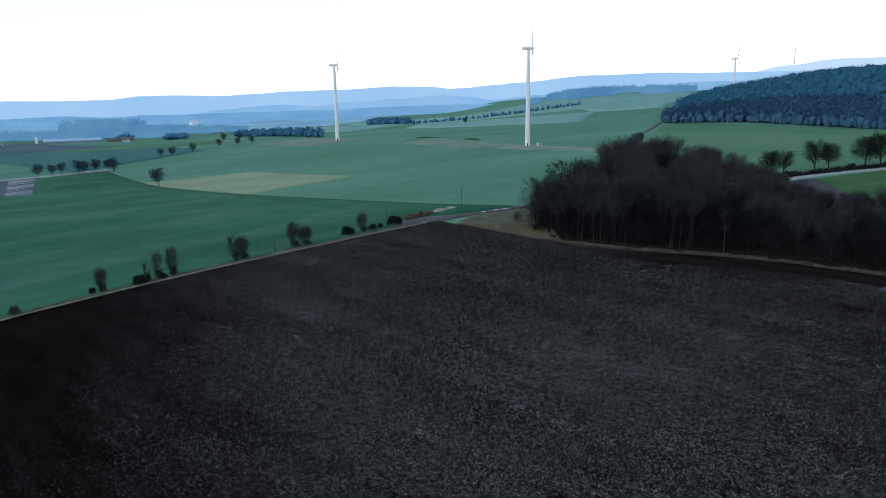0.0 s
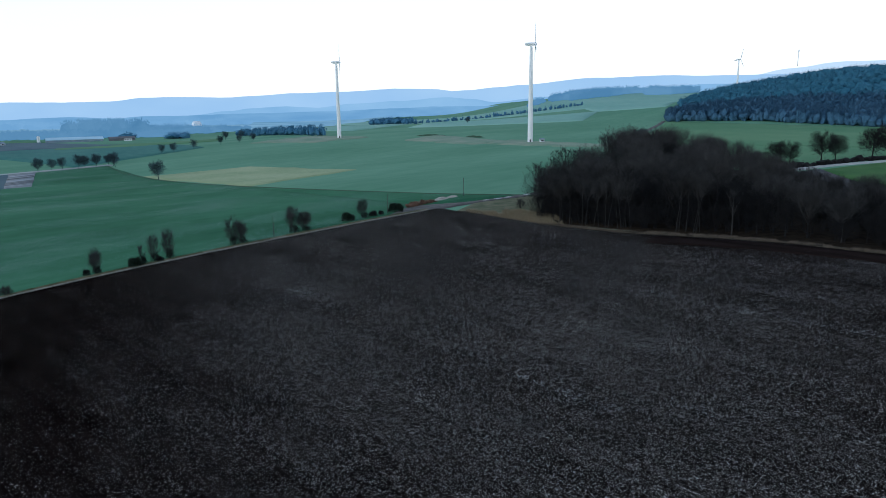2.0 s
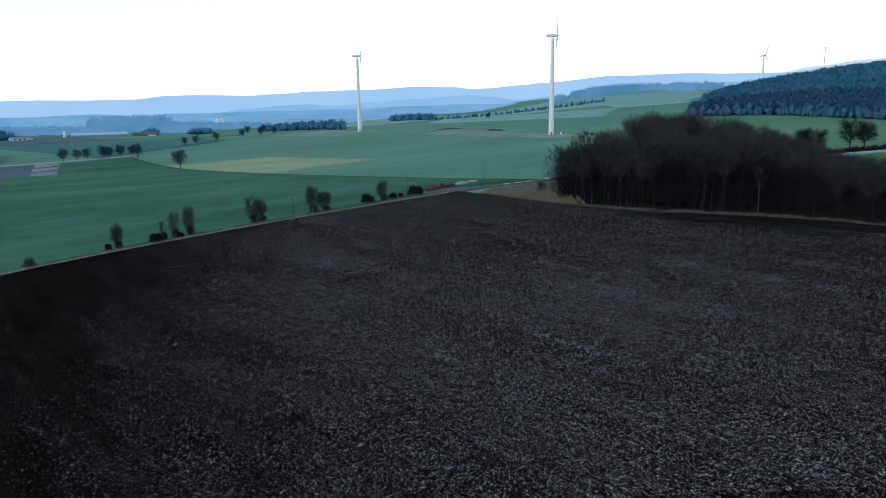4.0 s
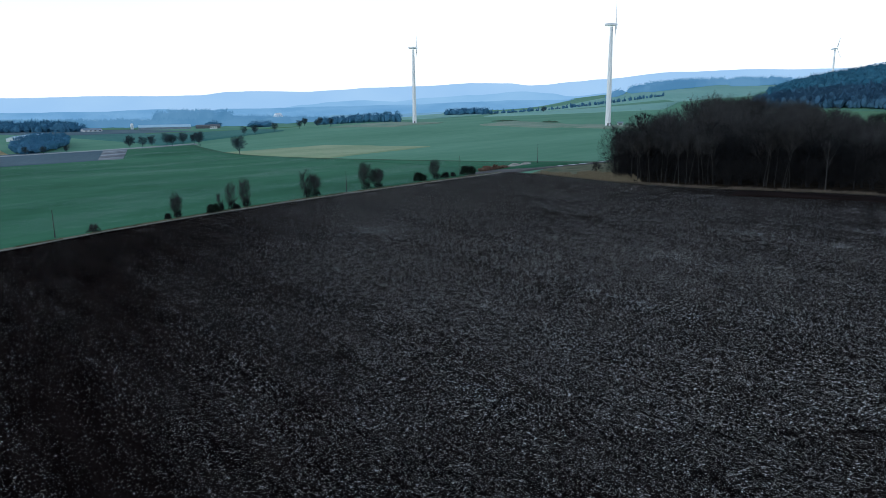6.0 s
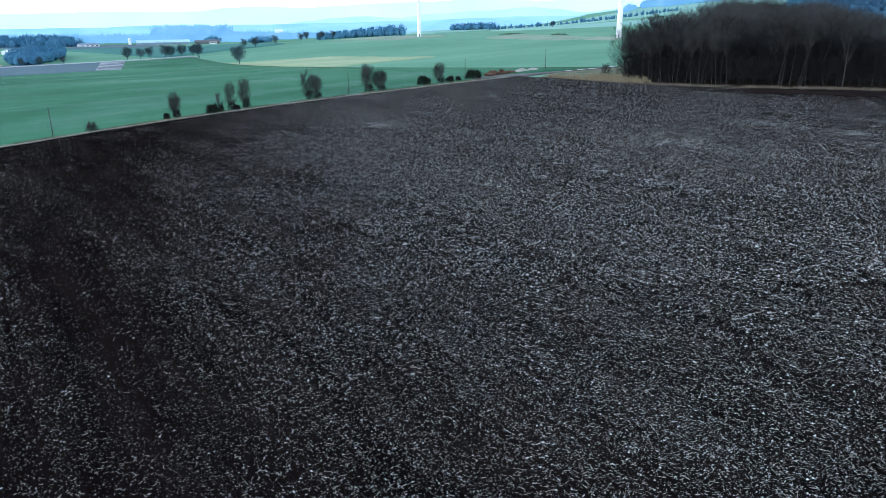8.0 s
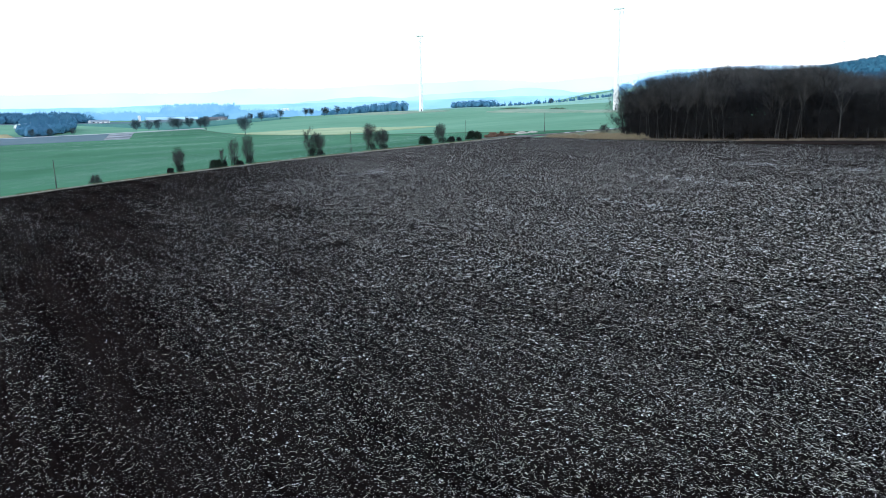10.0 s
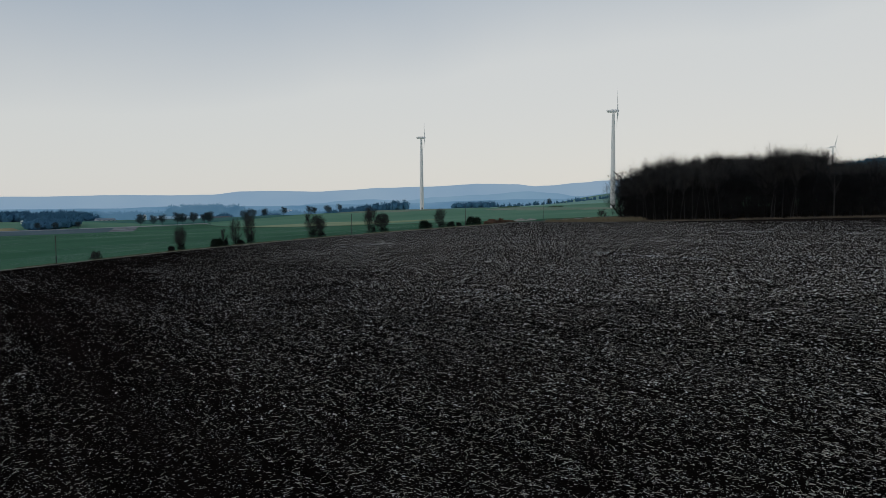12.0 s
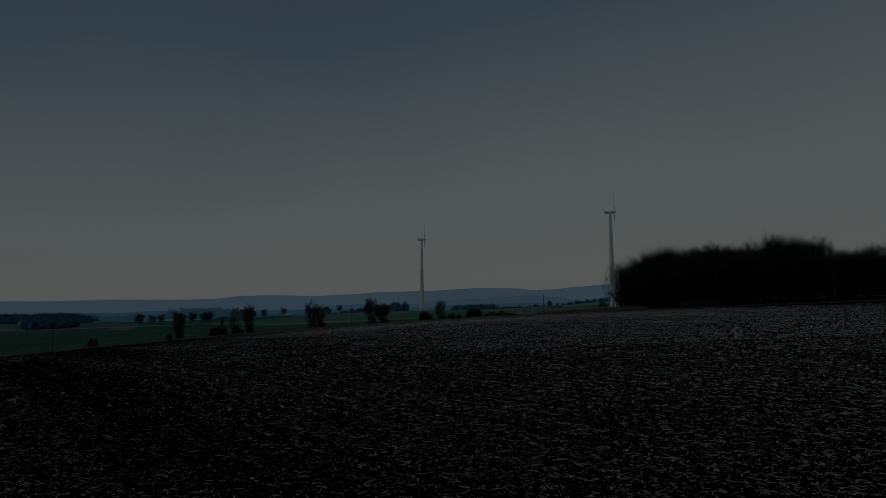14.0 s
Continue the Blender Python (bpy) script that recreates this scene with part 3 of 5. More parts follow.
ribbon("ditch", [(-87, 323), (-122, 352), (-157, 387), (-200, 440), (-240, 503)], 0.5, M_DITCH, "shallow grassy ditch by the stubble", 0.2, category="ditch")
ribbon("verge", [(x, field_edge(x) + 2.6) for x in (-3, -17, -46, -69, -88, -100, -120, -175, -229)], 2.4, M_VERGE, "strip of dry grass along the field edge", 0.16, 3.0, "verge")
ribbon("verge_path", [(x, field_edge(x) + 0.9) for x in (-3, -17, -46, -69, -88, -100, -120, -175, -229)], 0.9, M_PATH, "narrow bleached strip beside the ploughing", 0.22, 3.0)
ribbon("headland", [(x, field_edge(x) - 6.5) for x in (48, 65, 75, 88, 110, 140)], 7.5, M_HEAD, "bare brown soil turned over along the wood", 0.19, 2.0, "field")
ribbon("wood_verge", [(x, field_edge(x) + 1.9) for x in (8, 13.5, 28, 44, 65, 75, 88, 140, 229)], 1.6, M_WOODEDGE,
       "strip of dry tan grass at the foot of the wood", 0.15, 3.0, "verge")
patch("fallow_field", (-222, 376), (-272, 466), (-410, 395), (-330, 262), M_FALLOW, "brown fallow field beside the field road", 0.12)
patch("frosted_strip", (-221, 375), (-271, 466), (-284, 458), (-232, 368), M_STRIPE, "frosted furrows at the fallow field's end", 0.22, 6)
ribbon("field_road", [(-560, 180), (-404, 345), (-324, 416), (-273, 472), (-240, 508)], 8.0, M_ROAD, "pale narrow field road", 0.25, 8, "road")
patch("tan_field", (-333, 428), (-372, 470), (-520, 380), (-450, 330), M_TAN, "tan stubble field", 0.2)
# Crop green with the valley's blue haze painted in.
M_VALLEY = material("haze_tinted_valley_crop", (0.060, 0.170, 0.150), (0.100, 0.235, 0.195), 0.012, 0.95, 0.3, 2.0, 30, (1, 0.3, 1), 0.04)
patch("valley_field", (-262, 500), (-222, 660), (-428, 950), (-486, 690), M_VALLEY, "valley field behind the field road, green dulled by painted haze", 0.3, 20)
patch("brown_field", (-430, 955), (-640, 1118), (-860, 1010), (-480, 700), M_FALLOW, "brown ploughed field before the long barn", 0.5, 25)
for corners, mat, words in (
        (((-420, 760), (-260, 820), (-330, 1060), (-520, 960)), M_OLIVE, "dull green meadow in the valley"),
        (((-40, 1030), (190, 910), (260, 1120), (-20, 1260)), M_PALE_G, "green field on the rise, greyed by painted haze"),
        (((-120, 1300), (760, 1270), (900, 1820), (-260, 1780)), M_PALE_G, "green fields on the far rise, paled by painted haze"),
        (((260, 1130), (330, 1000), (560, 1500), (300, 1560)), M_PALE_G, "green field on the rise, greyed by painted haze"),
        (((-300, 1260), (-120, 980), (-60, 1270), (-280, 1520)), M_PALE_G, "green field beyond the tree row, greyed by painted haze"),
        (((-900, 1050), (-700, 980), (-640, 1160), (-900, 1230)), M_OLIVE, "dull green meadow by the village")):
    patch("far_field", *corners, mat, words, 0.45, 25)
patch("turbine_ground", (-185, 690), (-115, 672), (-70, 720), (-140, 800), M_BARE, "rough bare ground by a turbine", 0.25, 6, ragged=0.06)
patch("bare_strip", (-30, 650), (30, 566), (60, 585), (0, 712), M_BARE, "bare brown strip by a turbine", 0.25, 6, ragged=0.05)
patch("bare_strip", (40, 566), (122, 455), (132, 470), (66, 600), M_BARE, "bare brown strip by a turbine", 0.3, 6, ragged=0.05)
patch("hardstanding", (128, 258), (150, 268), (127, 184), (112, 168), M_GRAVEL, "grey gravel hardstanding behind the wood", 0.15, 5)
patch("lawn", (150, 266), (196, 288), (250, 200), (128, 184), M_LAWN, "bright green lawn", 0.1)
ribbon("side_road", [(112, 262), (134, 267), (160, 280), (196, 291), (300, 330)], 3.0, M_ROAD, "pale narrow road below a hedge", 0.3, 5, "road")
for cx, cy, rx, ry in ((16.5, 231.0, 1.0, 0.4), (21, 233.2, 1.5, 0.5), (24.5, 235.0, 1.4, 0.5), (31.5, 239.0, 1.6, 0.5)):
    net = Net()
    ring = [(rx * (1 + 0.3 * math.sin(3 * k)) * math.cos(k * 0.449), ry * (1 + 0.25 * math.cos(2 * k)) * math.sin(k * 0.449)) for k in range(14)]
    ca, sa = math.cos(0.45), math.sin(0.45)
    for zz in (0.10, 0.19):
        net.v += [Vector((px * ca - py * sa, px * sa + py * ca, zz)) for px, py in ring]
    net.f.append(tuple(range(14, 28)))
    net.f += [(k, (k + 1) % 14, 14 + (k + 1) % 14, 14 + k) for k in range(14)]
    ob = tagged(new("frozen_puddle", net.mesh("frozen_puddle", M_PUDDLE)), "pale frozen puddle on the muddy track", "puddle", "puddles on the track")
    ob.location = (cx, cy, land(cx, cy))


# ---- trees ----
def bare_tree(seed, height, spread_r, limbs, first=0.28, twigs=7, up=0.75, girth=0.017, stems=1, fat=1.0, shell=0, low=None):
    """Trunk and crown of a leafless tree, standing at the origin."""
    rng = random.Random(seed)
    trunk, crown = Net(), Net()
    low_z = height * (first * 0.5 if low is None else low)
    heart, half_z = Vector((0, 0, (height + low_z) / 2)), (height - low_z) / 2

    def rounded(p):
        """Draw a point that stands out of the crown's dome back to it."""
        d = p - heart
        r = math.sqrt((d.x * d.x + d.y * d.y) / (spread_r * spread_r) + (d.z / half_z) ** 2)
        lim = 1.0 + 0.16 * noise.noise((d.x / spread_r * 1.6, d.y / spread_r * 1.6, seed + d.z / half_z * 1.6)) + rng.uniform(-0.12, 0.03)
        return p if r <= lim else heart + d * (lim / r)

    for stem in range(stems):
        lean = Vector((rng.uniform(-1, 1), rng.uniform(-1, 1), 0)) * (0.05 if stems == 1 else 0.22)
        base = Vector((rng.uniform(-1, 1), rng.uniform(-1, 1), 0)) * (0.0 if stems == 1 else spread_r * 0.16)
        tall = height * (0.86 if stem == 0 else rng.uniform(0.55, 0.8))
        bow = Vector((rng.uniform(-1, 1), rng.uniform(-1, 1), 0)) * 0.03 * height
        axis = [base + Vector((0, 0, tall * k / 7)) + lean * (tall * k / 7) + bow * math.sin(k * 0.9) for k in range(8)]
        thick = [girth * height * (1.25 if k == 0 else 1 - 0.118 * k) / (stems ** 0.4) for k in range(8)]
        axis[0].z = -0.4
        trunk.tube(axis, thick, 6)
        count = max(4, int(limbs / stems ** 0.6))
        for m in range(count):
            f = first + (1 - first) * (m + rng.random() * 0.8) / count
            f = min(f, 0.985)
            k = f * 7
            i = min(6, int(k))
            root = axis[i].lerp(axis[i + 1], k - i)
            w = m * 2.4 + rng.uniform(-0.5, 0.5)
            shape = math.sin(math.pi * min(1.0, 0.18 + 0.85 * (f - first) / (1 - first) * 0.95)) ** 0.6
            reach = spread_r * (0.35 + 0.65 * shape) * rng.uniform(0.75, 1.1) / (stems ** 0.35)
            steep = up + 0.5 * (f - 0.5) + rng.uniform(-0.15, 0.15)
            out = Vector((math.cos(w), math.sin(w), steep))
            limb = [root + out * (reach * q) + Vector((0, 0, 0.22 * reach * q * q)) + Vector((rng.uniform(-1, 1), rng.uniform(-1, 1), rng.uniform(-1, 1))) * 0.05 * reach * q
                    for q in (0, 0.35, 0.7, 1.0)]
            tip = limb[3].z
            if tip > 0.95 * height:
                limb = [root.lerp(p, max(0.3, (0.95 * height - root.z) / max(0.1, tip - root.z))) for p in limb]
            limb = [limb[0]] + [rounded(p) for p in limb[1:]]
            rad = 0.0045 * height * (1.2 - 0.6 * f)
            crown.tube(limb, [rad, rad * 0.7, rad * 0.42, rad * 0.18], 3)
            for s in range(6):
                q = 0.22 + 0.78 * (s + rng.random()) / 6
                j = min(2, int(q * 3))
                start = limb[j].lerp(limb[j + 1], q * 3 - j)
                side = Vector((rng.uniform(-1, 1), rng.uniform(-1, 1), rng.uniform(0.0, 1.1))).normalized()
                way = (out.normalized() * 0.7 + side).normalized()
                ln = max(0.5, reach) * rng.uniform(0.26, 0.5) * (1.15 - 0.45 * q)
                end = rounded(start + way * ln)
                mid = start.lerp(end, 0.5) + Vector((0, 0, 0.05 * ln))
                crown.tube([start, end], [rad * 0.36, rad * 0.1], 3)
                for _ in range(twigs):
                    e = rng.random()
                    p = start.lerp(mid, e * 2) if e < 0.5 else mid.lerp(end, e * 2 - 1)
                    tw = (way * 0.6 + Vector((rng.uniform(-1, 1), rng.uniform(-1, 1), rng.uniform(-0.3, 1.2)))).normalized()
                    crown.leaflet(p, rounded(p + tw * ln * rng.uniform(0.35, 0.8)), (0.0026 * height + 0.008) * fat)
    for _ in range(shell):
        a, up_z = rng.uniform(0, 6.283), rng.uniform(-0.75, 1.0)
        flat = math.sqrt(1 - up_z * up_z)
        d = Vector((math.cos(a) * flat * spread_r, math.sin(a) * flat * spread_r, up_z * half_z))
        lump = 1 + 0.20 * noise.noise((d.x / spread_r * 1.9, d.y / spread_r * 1.9, seed + up_z * 1.9))
        p = heart + d * (lump * rng.uniform(0.62, 0.93))
        way = (Vector((math.cos(a) * flat, math.sin(a) * flat, up_z)) * 0.55 + Vector((rng.uniform(-0.4, 0.4), rng.uniform(-0.4, 0.4), rng.uniform(0.4, 1.0)))).normalized()
        ln = spread_r * rng.uniform(0.14, 0.30)
        crown.leaflet(p, p + way * ln, (0.0013 * height + 0.006) * fat)
    return trunk, crown


def fan_tree(seed, height, spread_r, stems=1, counts=(13, 8, 6), lift=0.10, first=0.18, splay=0.75, girth=0.014, twig=0.011, low=0.12, leader=0.62):
    """A leafless tree that forks three times, limbs rising: trunk and crown, standing at the origin."""
    rng = random.Random(seed)
    trunk, crown = Net(), Net()
    heart, half_z = height * (1 + low) / 2, height * (1 - low) / 2

    def room(p, way):
        """How far it is from p along a way to the dome of the crown."""
        px, py, pz = p.x / spread_r, p.y / spread_r, (p.z - heart) / half_z
        dx, dy, dz = way.x / spread_r, way.y / spread_r, way.z / half_z
        a, b, c = dx * dx + dy * dy + dz * dz, px * dx + py * dy + pz * dz, px * px + py * py + pz * pz - 1
        return max(0.08 * height, (-b + math.sqrt(max(0.0, b * b - a * c))) / a)

    def sprout(p, way, length, rad, level, fork):
        pts, d = [p], way
        for k in range(4):
            d = (d + Vector((rng.uniform(-1, 1), rng.uniform(-1, 1), rng.uniform(-0.6, 1))) * 0.11 + Vector((0, 0, lift * (1 if level else 0.4)))).normalized()
            pts.append(pts[-1] + d * (length / 4))
        if level < 2:
            (trunk if level == 0 else crown).tube(pts, [rad, rad * 0.8, rad * 0.58, rad * 0.38, rad * 0.14], 6 if level == 0 else 3)
        else:
            crown.tube([pts[0], pts[4]], [rad, rad * 0.25], 3)
        for k in range(counts[level]):
            f = min(0.99, fork + (1 - fork) * (k + rng.random()) / counts[level])
            i = min(3, int(f * 4))
            root = pts[i].lerp(pts[i + 1], f * 4 - i)
            run = (pts[i + 1] - pts[i]).normalized()
            a = k * 2.4 + rng.uniform(-0.6, 0.6)
            e1 = run.cross(Vector((0.3, 0.9, 0.2))).normalized()
            side = e1 * math.cos(a) + run.cross(e1) * math.sin(a)
            out = (run * rng.uniform(0.5, 0.9) + side * splay * rng.uniform(0.7, 1.2) + Vector((0, 0, 0.12))).normalized()
            if level == 0:
                size = room(root, out) * rng.uniform(0.66, 1.02)
            else:
                size = min(length * rng.uniform(0.34, 0.62) * (1.15 - 0.4 * f), room(root, out) * rng.uniform(0.9, 1.1))
            if level < 2:
                sprout(root, out, size, rad * (0.42 if level == 0 else 0.45), level + 1, 0.16)
            else:
                crown.leaflet(root, root + out * size, twig)

    for stem in range(stems):
        a = 6.283 * (stem + rng.random() * 0.6) / stems
        lean = Vector((math.cos(a), math.sin(a), 0)) * (0.03 if stems == 1 else rng.uniform(0.05, 0.20))
        base = Vector((math.cos(a), math.sin(a), 0)) * (0.0 if stems == 1 else spread_r * 0.13) - Vector((0, 0, 0.3))
        sprout(base, (Vector((0, 0, 1)) + lean).normalized(), height * leader * (1.0 if stem == 0 else rng.uniform(0.75, 1.0)), girth * height / stems ** 0.4, 0, first)
    return trunk, crown


def fan(name, label, category, bark, twigs, group="", **more):
    trunk, crown = fan_tree(**more)
    ob = tagged(new(name), label, category, group)
    part("trunk", trunk, bark, ob, smooth=True)
    part("crown", crown, twigs, ob)
    return ob


def tree(name, label, category, seed, height, spread_r, limbs, bark, twig, group="", **more):
    trunk, crown = bare_tree(seed, height, spread_r, limbs, **more)
    ob = tagged(new(name), label, category, group)
    part("trunk", trunk, bark, ob, smooth=True)
    part("crown", crown, twig, ob)
    return ob


def stand(ob, x, y, turn=0.0, size=1.0, tall=1.0):
    """Put a thing's pose on the land."""
    return Matrix.LocRotScale((x, y, land(x, y)), Euler((0, 0, turn)), (size, size, size * tall))


def inside(poly, x, y):
    hit, n = False, len(poly)
    for i in range(n):
        (x0, y0), (x1, y1) = poly[i], poly[(i + 1) % n]
        if (y0 > y) != (y1 > y) and x < (x1 - x0) * (y - y0) / (y1 - y0) + x0:
            hit = not hit
    return hit


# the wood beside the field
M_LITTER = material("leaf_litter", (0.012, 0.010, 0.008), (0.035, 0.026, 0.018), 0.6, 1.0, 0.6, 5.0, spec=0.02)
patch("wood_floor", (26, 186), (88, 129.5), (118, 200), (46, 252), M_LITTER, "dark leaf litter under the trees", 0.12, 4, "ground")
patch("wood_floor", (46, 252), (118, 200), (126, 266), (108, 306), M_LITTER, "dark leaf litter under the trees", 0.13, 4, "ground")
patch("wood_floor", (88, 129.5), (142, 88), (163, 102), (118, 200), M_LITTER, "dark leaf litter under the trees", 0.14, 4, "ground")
WOOD = [(28.5, 188), (45, 168.5), (67, 156.5), (89.5, 133), (140, 90), (160, 102), (130, 148), (120, 178), (116, 200), (122, 262), (112, 300), (80, 290), (50, 252), (32, 222)]
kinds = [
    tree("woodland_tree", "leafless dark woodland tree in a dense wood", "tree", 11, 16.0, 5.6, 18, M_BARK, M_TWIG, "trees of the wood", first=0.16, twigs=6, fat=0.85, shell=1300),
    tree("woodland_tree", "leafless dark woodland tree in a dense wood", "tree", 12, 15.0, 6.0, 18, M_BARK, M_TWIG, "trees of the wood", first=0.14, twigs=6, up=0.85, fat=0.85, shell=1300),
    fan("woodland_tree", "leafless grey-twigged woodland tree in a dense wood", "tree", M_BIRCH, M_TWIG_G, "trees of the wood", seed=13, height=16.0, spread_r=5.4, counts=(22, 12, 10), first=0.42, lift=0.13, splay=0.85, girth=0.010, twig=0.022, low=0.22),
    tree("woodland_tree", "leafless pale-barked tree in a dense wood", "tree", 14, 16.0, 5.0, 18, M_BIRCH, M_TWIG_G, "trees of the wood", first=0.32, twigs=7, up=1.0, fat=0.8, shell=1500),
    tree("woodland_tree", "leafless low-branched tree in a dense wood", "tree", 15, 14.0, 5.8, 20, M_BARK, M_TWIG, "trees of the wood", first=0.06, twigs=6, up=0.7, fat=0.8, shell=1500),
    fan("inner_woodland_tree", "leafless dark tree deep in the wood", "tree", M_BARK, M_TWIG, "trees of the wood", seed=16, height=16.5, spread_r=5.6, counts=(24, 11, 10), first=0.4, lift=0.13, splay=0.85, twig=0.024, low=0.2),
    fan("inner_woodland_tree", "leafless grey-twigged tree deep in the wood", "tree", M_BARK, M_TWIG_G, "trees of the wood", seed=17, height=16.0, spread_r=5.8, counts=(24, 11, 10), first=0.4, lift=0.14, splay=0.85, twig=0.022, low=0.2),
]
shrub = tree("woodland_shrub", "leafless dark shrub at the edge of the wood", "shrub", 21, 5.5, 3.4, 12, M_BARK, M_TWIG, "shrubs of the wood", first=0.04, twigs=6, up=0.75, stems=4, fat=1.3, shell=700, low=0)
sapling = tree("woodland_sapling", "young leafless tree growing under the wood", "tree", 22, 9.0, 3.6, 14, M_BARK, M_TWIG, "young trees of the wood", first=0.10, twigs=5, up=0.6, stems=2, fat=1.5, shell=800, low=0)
rng = random.Random(5)
placed, used = [], set()
tries = 0
while tries < 14000 and len(placed) < 330:
    tries += 1
    x, y = rng.uniform(25, 160), rng.uniform(90, 302)
    if not inside(WOOD, x, y):
        continue
    gap = 4.2 if y - field_edge(x) < 16 or x > 92 and y < 190 else 5.6
    if any((x - px) ** 2 + (y - py) ** 2 < gap * gap for px, py in placed):
        continue
    placed.append((x, y))
    depth = y - field_edge(x)
    outer = depth < 11 or x < 34 + (y - 189) * 0.3
    k = rng.choice((0, 1, 2, 4, 4, 3, 0, 1, 4, 0) if outer else (5, 5, 6))
    low = 0.72 + 0.33 * sstep(1, 9, depth)
    side = x - 0.25 * (y - 150)
    low *= 1.07 * (1 - 0.22 * sstep(60, 78, side) - 0.2 * sstep(78, 96, side))
    low *= 0.78 + 0.22 * sstep(25, 36, x)
    low *= 1 + 0.28 * bump(x, y, 86, 258, 26, 48)
    m = stand(None, x, y, rng.uniform(0, 6.28), low * rng.uniform(0.94, 1.06))
    if k not in used:
        used.add(k)
        kinds[k].matrix_basis = m
    else:
        copy_thing(kinds[k], m)
def grow(model, places):
    """Set a model on the first place and copies on the rest."""
    for n, m in enumerate(places):
        if n == 0:
            model.matrix_basis = m
        else:
            copy_thing(model, m)


front, under = [], []
for n in range(500):
    x = rng.uniform(26, 150)
    y = field_edge(x) + rng.uniform(4.5, 11.0)
    if n >= 190:
        y = field_edge(x) + rng.uniform(9, 48)
    if n >= 380:
        y = rng.uniform(187, 255)
        x = 29.5 + (y - 187) * 0.3 + rng.uniform(0, 6)
    if not inside(WOOD, x, y):
        continue
    if n < 190:
        front.append(stand(None, x, y, rng.uniform(0, 6.28), rng.uniform(0.6, 1.3)))
    elif n >= 380 and len(front) < 230:
        front.append(stand(None, x, y, rng.uniform(0, 6.28), rng.uniform(0.8, 1.3)))
    elif len(under) < 140:
        under.append(stand(None, x, y, rng.uniform(0, 6.28), rng.uniform(0.7, 1.1)))
grow(shrub, front)
grow(sapling, under)
birch = tree("edge_tree", "slim pale-barked tree at the wood's edge", "tree", 31, 11.5, 2.4, 13, M_BIRCH, M_TWIG_G, first=0.45, up=1.2)
birch.matrix_basis = stand(None, 66.2, 152.6, 0.4)
slim = fan("edge_tree", "slim grey-stemmed leafless tree at the wood's edge", "tree", M_BIRCH, M_TWIG_G, "slim trees of the wood's edge", seed=33, height=13.0, spread_r=3.4,
           counts=(18, 10, 8), first=0.66, lift=0.14, splay=0.8, girth=0.0065, twig=0.016, low=0.42, leader=0.78)
rng = random.Random(77)
slim_at = [(30.5 + 1.25 * k + rng.uniform(-0.5, 0.5), rng.uniform(3.2, 6.5), rng.uniform(0.95, 1.12)) for k in range(14)]
slim_at += [(56.4 + 0.95 * k + rng.uniform(-0.3, 0.3), rng.uniform(3.4, 6.5), rng.uniform(1.1, 1.25)) for k in range(6)]
grow(slim, [stand(None, x, field_edge(x) + d, rng.uniform(0, 6.28), size) for x, d, size in slim_at])

# trees and bushes along the field edge
VERGE_TREES = (
    ("leafless oval tree on the grassy verge", 41, 6.0, 2.0, -78.8, 155.6, 2),
    ("thin leafless sapling on the grassy verge", 42, 5.4, 1.0, -71.0, 163.0, 1),
    ("leafless rounded tree on the grassy verge", 43, 7.0, 2.0, -69.0, 164.6, 1),
    ("dense upright leafless tree on the grassy verge", 44, 7.6, 2.0, -66.2, 166.8, 3),
    ("tall leafless tree on the grassy verge", 45, 8.2, 2.3, -53.6, 177.8, 1),
    ("leafless many-stemmed tree on the grassy verge", 46, 6.2, 2.4, -51.9, 179.6, 4),
    ("leafless spreading tree on the grassy verge", 47, 7.6, 2.9, -40.4, 190.2, 2),
    ("low leafless spreading tree on the grassy verge", 48, 5.6, 2.6, -37.4, 192.4, 5),
    ("round leafless tree beside a dark bush", 49, 6.2, 2.6, -22.6, 208.6, 3))
for words, seed, h, r, x, y, stems in VERGE_TREES:
    fan("field_edge_tree", words, "tree", M_BARK, M_TWIG_G, "verge trees", seed=seed, height=h, spread_r=r, stems=stems,
        counts=(20 if stems < 3 else 13, 11, 9), first=0.10, lift=0.16, splay=0.75, twig=0.012, low=0.0, leader=0.72).matrix_basis = stand(None, x, y)


def bush(label, seed, x, y, w, h, count, mat, name="bush", group="verge bushes"):
    """A dense bush: stems under a ragged mass of short shoots."""
    rng = random.Random(seed)
    ob = tagged(new(name), label, "bush", group)
    stems, shoots = Net(), Net()
    for k in range(9):
        a = rng.uniform(0, 6.28)
        tip = Vector((math.cos(a) * w * 0.35, math.sin(a) * w * 0.35, h * rng.uniform(0.6, 0.9)))
        stems.tube([Vector((tip.x * 0.1, tip.y * 0.1, -0.2)), tip * 0.5, tip], [0.05, 0.035, 0.012], 5)
    for k in range(count):
        a, e = rng.uniform(0, 6.28), rng.random()
        r = (0.35 + 0.65 * rng.random() ** 0.5) * (0.8 + 0.35 * noise.noise((math.cos(a) * 1.3, math.sin(a) * 1.3, seed + e * 2)))
        p = Vector((math.cos(a) * w / 2 * r * math.cos(e * 1.3), math.sin(a) * w / 2 * r * math.cos(e * 1.3), h * (0.06 + 0.88 * r * math.sin(e * 1.45))))
        d = Vector((p.x, p.y, p.z * 0.6)) + Vector((rng.uniform(-1, 1), rng.uniform(-1, 1), rng.uniform(-0.4, 1.4))) * 0.7
        shoots.spike(p, p + d.normalized() * rng.uniform(0.18, 0.5) * (h / 2.2), 0.035)
    part("stem_cluster", stems, M_BARK, ob)
    part("foliage", shoots, mat, ob)
    ob.matrix_basis = stand(None, x, y, seed)
    return ob


